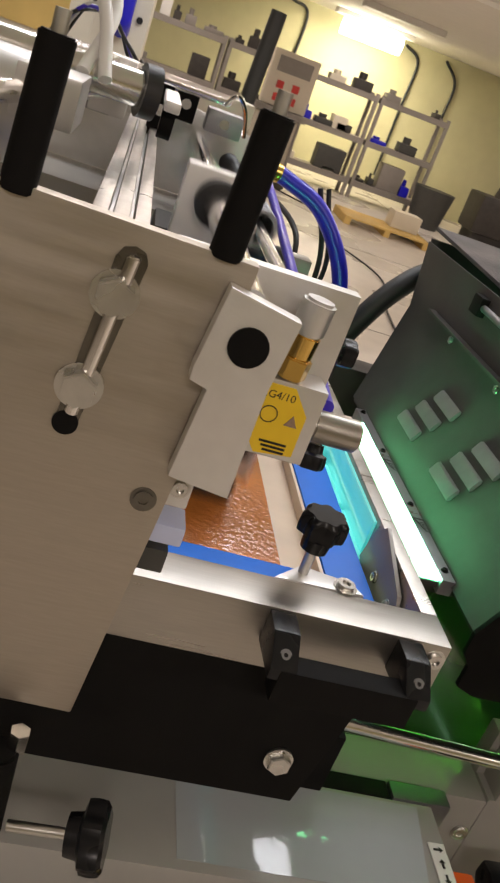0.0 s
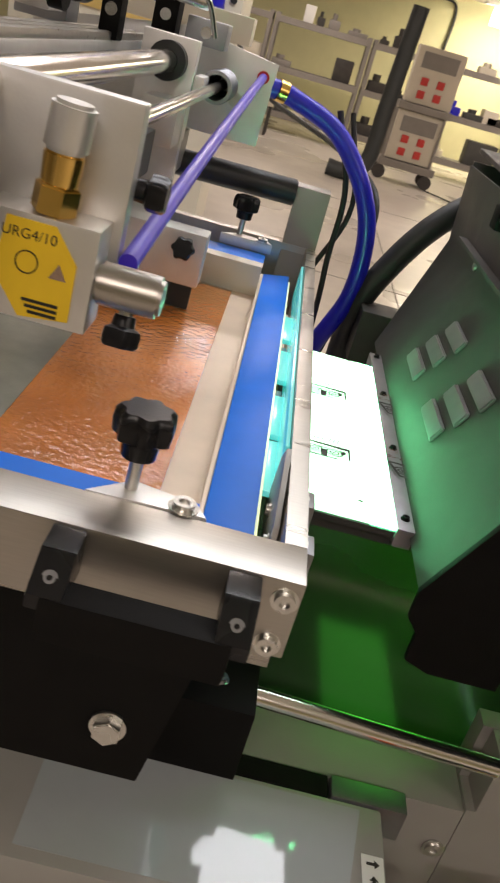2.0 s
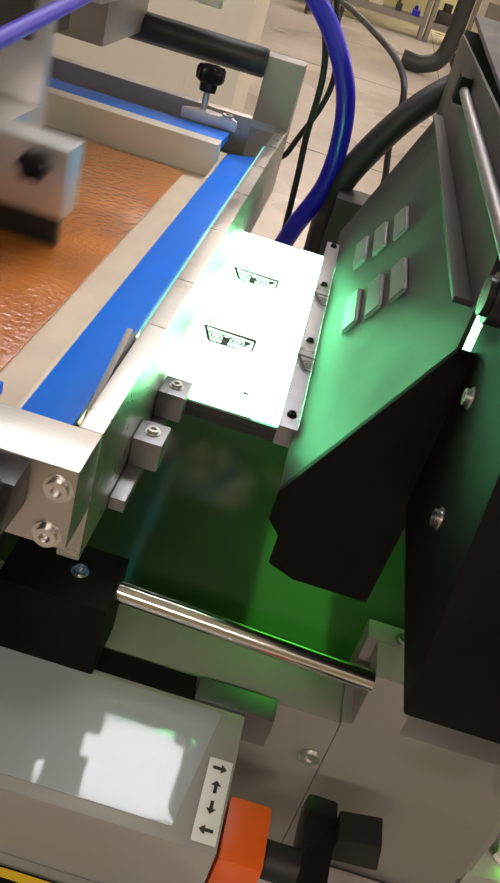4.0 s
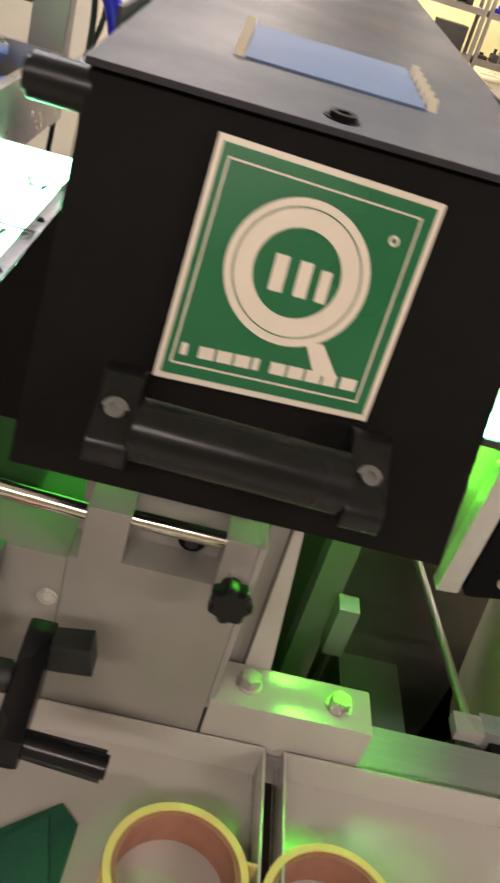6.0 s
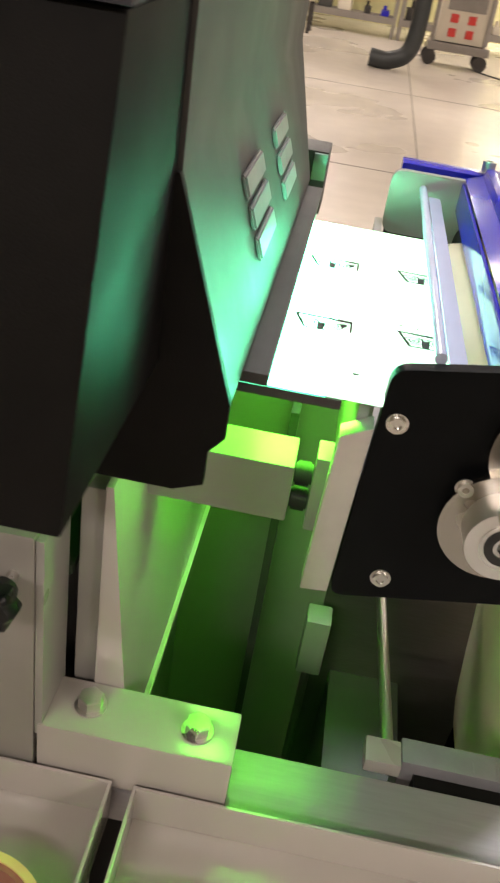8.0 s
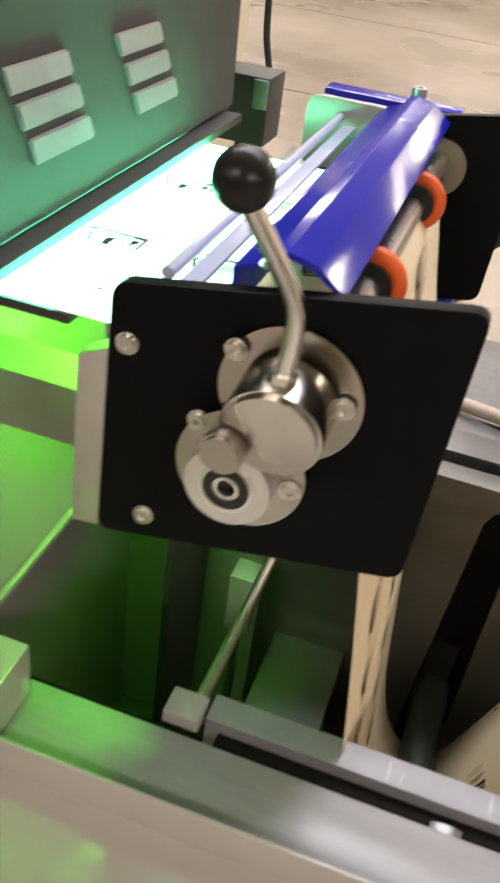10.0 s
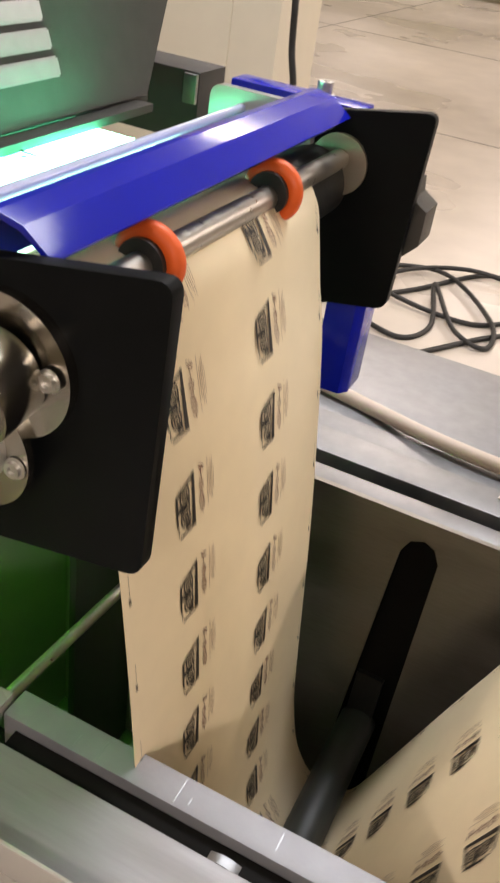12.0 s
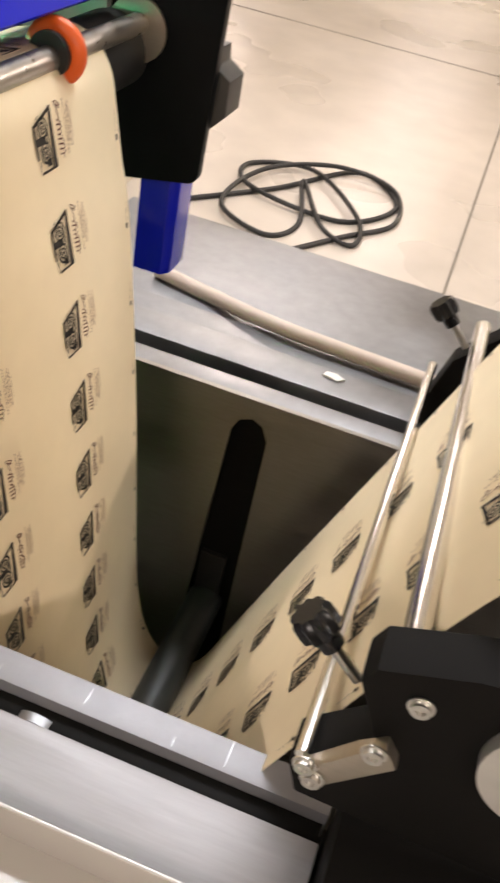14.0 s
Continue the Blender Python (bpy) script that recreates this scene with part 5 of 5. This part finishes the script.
def back_of_hall():
    lv = (0.35, 1.15, 1.98)
    for k, (x, z, w, h) in enumerate(((-1.9, 1.15, 0.5, 0.28), (-0.8, 1.98, 0.2, 0.3), (0.0, 1.15, 0.35, 0.4), (2.9, 0.35, 0.6, 0.45), (4.3, 0.35, 0.5, 0.5), (3.0, 1.15, 0.3, 0.25))):
        cr = thing("plastic_crate", "plain crate of spare parts on the shelf", "crate", "crates on the shelves")
        part("crate", box(x, x + w, 17.3, 17.7, z, z + h, 0.02), (CREAM, WHITE, DARK, PITD, SHELFM, CREAM)[k], cr)
    for k, x in enumerate((-3.2, -1.3, 0.6, 2.2, 3.75)):
        x1 = x + 1.85 if k < 2 else x + 1.5
        shelf(x, x1, 17.2, lv)
        goods(x, x1, 17.2, lv, k)
    for x, z0, z1 in ((1.16, 1.25, 2.1), (1.14, 0.35, 1.12)):
        c = thing("control_box", "cream control cabinet with red switches", "control box", "control boxes on the trolley")
        part("case", box(x, x + 0.78, 14.5, 14.8, z0, z1, 0.02), CREAM, c)
        part("window", box(x + 0.1, x + 0.68, 14.49, 14.5, z1 - 0.32, z1 - 0.08, 0), SHELFM, c)
        for i in range(2):
            for j in range(2):
                part("switch", box(x + 0.17 + 0.27 * i, x + 0.29 + 0.27 * i, 14.47, 14.5, z0 + 0.08 + 0.2 * j, z0 + 0.2 + 0.2 * j, 0.01), RED, c)
    t = thing("trolley", "low grey trolley on castors", "trolley")
    part("deck", box(1.05, 2.0, 14.4, 14.9, 0.22, 0.34, 0.01), SHELFM, t)
    part("shelf", box(1.1, 1.98, 14.4, 14.9, 1.13, 1.24, 0.01), SHELFM, t)
    for x in (1.1, 1.9):
        for y in (14.45, 14.85):
            part("castor", rod((x, y - 0.03, 0.11), (x, y + 0.03, 0.11), 0.11), DARK, t)
            part("post", box(x - 0.02, x + 0.02, y - 0.02, y + 0.02, 0.34, 1.13, 0), SHELFM, t)
    p = thing("duct", "dark grey vertical duct with a bend", "duct")
    part("pipe", tube([(0.86, 13.0, 2.5), (0.8, 13.0, 1.2), (0.76, 13.0, 0.35), (0.5, 13.0, 0.13), (0.2, 13.0, 0.13)], 0.12), GREYPIPE, p)
    pl = thing("pallet", "yellow wooden pallet lying on the floor", "pallet")
    for k in range(7):
        part("slat", box(2.9, 4.4, 13.2 + 0.15 * k, 13.3 + 0.15 * k, 0.1, 0.13, 0), WOODM, pl)
    for x in (2.9, 3.6, 4.3):
        part("runner", box(x, x + 0.1, 13.2, 14.2, 0.0, 0.1, 0), WOODM, pl)
    bn = thing("waste_bin", "dark violet plastic waste bin", "bin")
    part("tub", rod((5.3, 16.6, 0), (5.3, 16.6, 0.75), 0.32, 0.42, 20), PITD, bn)
    mc = thing("floor_machine", "black machine standing by the wall", "machine")
    part("body", box(6.2, 7.4, 16.3, 17.2, 0.25, 1.0, 0.08), DARK, mc)
    part("head", rod((6.8, 16.7, 1.0), (6.8, 16.7, 1.35), 0.25, 0.18, 20), DARK, mc)
    part("foot", box(6.3, 7.3, 16.4, 17.1, 0, 0.25, 0.03), DARK, mc)
    for x, z in ((4.9, 2.95), (5.9, 2.8), (2.2, 3.05)):
        cd = thing("conduit", "thin grey conduit on the wall", "conduit", "conduits on the wall")
        part("pipe", tube([(x, 19.95, 0.4), (x, 19.95, 2.0), (x, 19.95, z), (x - 0.4, 19.9, 3.2)], 0.03), GREYPIPE, cd)
    cw = thing("floor_lead", "thin dark lead lying on the hall floor", "cable")
    part("lead", tube([(1.9, 14.3, 0.02), (2.5, 13.2, 0.02), (2.2, 11.5, 0.02), (2.6, 9.5, 0.02), (2.3, 8.0, 0.02), (2.1, 6.5, 0.02)], 0.011), RUBBER, cw)
    tb = thing("work_table", "low grey work table with tools on castors", "table")
    part("top", box(-1.6, -0.9, 15.8, 16.4, 0.5, 0.62, 0.01), CREAM, tb)
    for x in (-1.55, -0.97):
        for y in (15.85, 16.3):
            part("leg", box(x, x + 0.05, y, y + 0.05, 0.0, 0.5, 0), DARK, tb)
    bx = thing("carton", "plain cardboard carton on the pallet", "carton")
    part("box", box(3.8, 4.3, 13.7, 14.1, 0.13, 0.4, 0.01), CREAM, bx)
    col = thing("cabinet", "tall beige enamelled switch cabinet", "cabinet")
    part("shaft", box(-1.5, -0.665, 3.0, 3.4, 0, 2.6, 0.01), CREAM, col)
    part("door", box(-1.45, -0.86, 2.99, 2.999, 0.15, 2.5, 0.003), CREAM, col)
    part("lock", rod((-0.70, 2.99, 1.75), (-0.70, 3.0, 1.75), 0.012), RUBBER, col)
    part("notice", box(-1.3, -0.95, 2.983, 2.989, 1.6, 2.0, 0), WOODM, col)
    cp = thing("blue_pipe", "dark blue pipe bending into the cabinet", "pipe")
    part("pipe", tube([(-0.76, 2.94, 3.3), (-0.76, 2.94, 2.5), (-0.76, 2.94, 1.8), (-0.76, 2.96, 1.73), (-0.76, 3.0, 1.70)], 0.035), TUBEB, cp)
    for lx, ly, w in [(x, y, 0.75) for x, y in LAMPS] + [(0.2, 1.5, 1.25), (3.4, 18.6, 0.85)]:
        lamp = thing("ceiling_light", "white ceiling light fitting", "ceiling light", "ceiling lights")
        part("housing", box(lx - w, lx + w, ly - 0.18, ly + 0.18, 3.2, 3.3, 0.01), WHITE, lamp)
        if ly > 18:
            # tube made oversized so its shape takes in the lamp's glare
            part("tube", rod((lx - 0.65, ly - 0.1, 3.02), (lx + 0.65, ly - 0.1, 3.02), 0.17), LAMPW, lamp)


back_of_hall()


# ---- motion of the printed web: one label each 1.2 s ----
STEPS = [1.2 * k - 0.02 for k in range(1, 12)]


def fed(t):
    f = 0.0
    for c in STEPS:
        u = min(1.0, max(0.0, (t - c + 0.15) / 0.30))
        f += PITCH * u * u * (3 - 2 * u)
    return f


def motions():
    stroke = ((0.0, 0.085), (0.1, 0.14), (0.2, 0.22), (0.3, 0.33), (0.4, 0.465), (0.5, 0.525), (0.65, 0.53), (0.8, 0.54), (1.0, 0.37), (1.1, 0.2))
    travel = [(0.1 + 1.2 * k + u, y) for k in range(-1, 13) for u, y in stroke]
    travel = [(0.0, 0.2)] + [(t, y) for t, y in travel if 0.0 < t < 14.0] + [(14.0, 0.54)]
    walk(SQUEEGEE, [(t, pose(0, y, 0)) for t, y in travel])
    for k, coil in enumerate(SPRING):
        f = (k + 0.5) / COILS
        walk(coil, [(t, pose(0, (y + 0.20) * (1 - f) + 0.786 * f, 0)) for t, y in travel])
    times = []
    for c in STEPS:
        times += [c - 0.15, c - 0.05, c + 0.05, c + 0.15]
    times = [0.0] + [t for t in times if 0.0 < t < 14.0] + [14.0]
    for ob, s, y in PRINTS:
        rows = []
        for t in times:
            p, d, n = on_web(s + fed(t))
            m = Matrix(((d.x, 0, n.x), (0, 1, 0), (d.z, 0, n.z))).to_4x4()
            rows.append((t, Matrix.Translation(p + n * 0.0012 + Vector((0, y, 0))) @ m))
        walk(ob, rows)


motions()
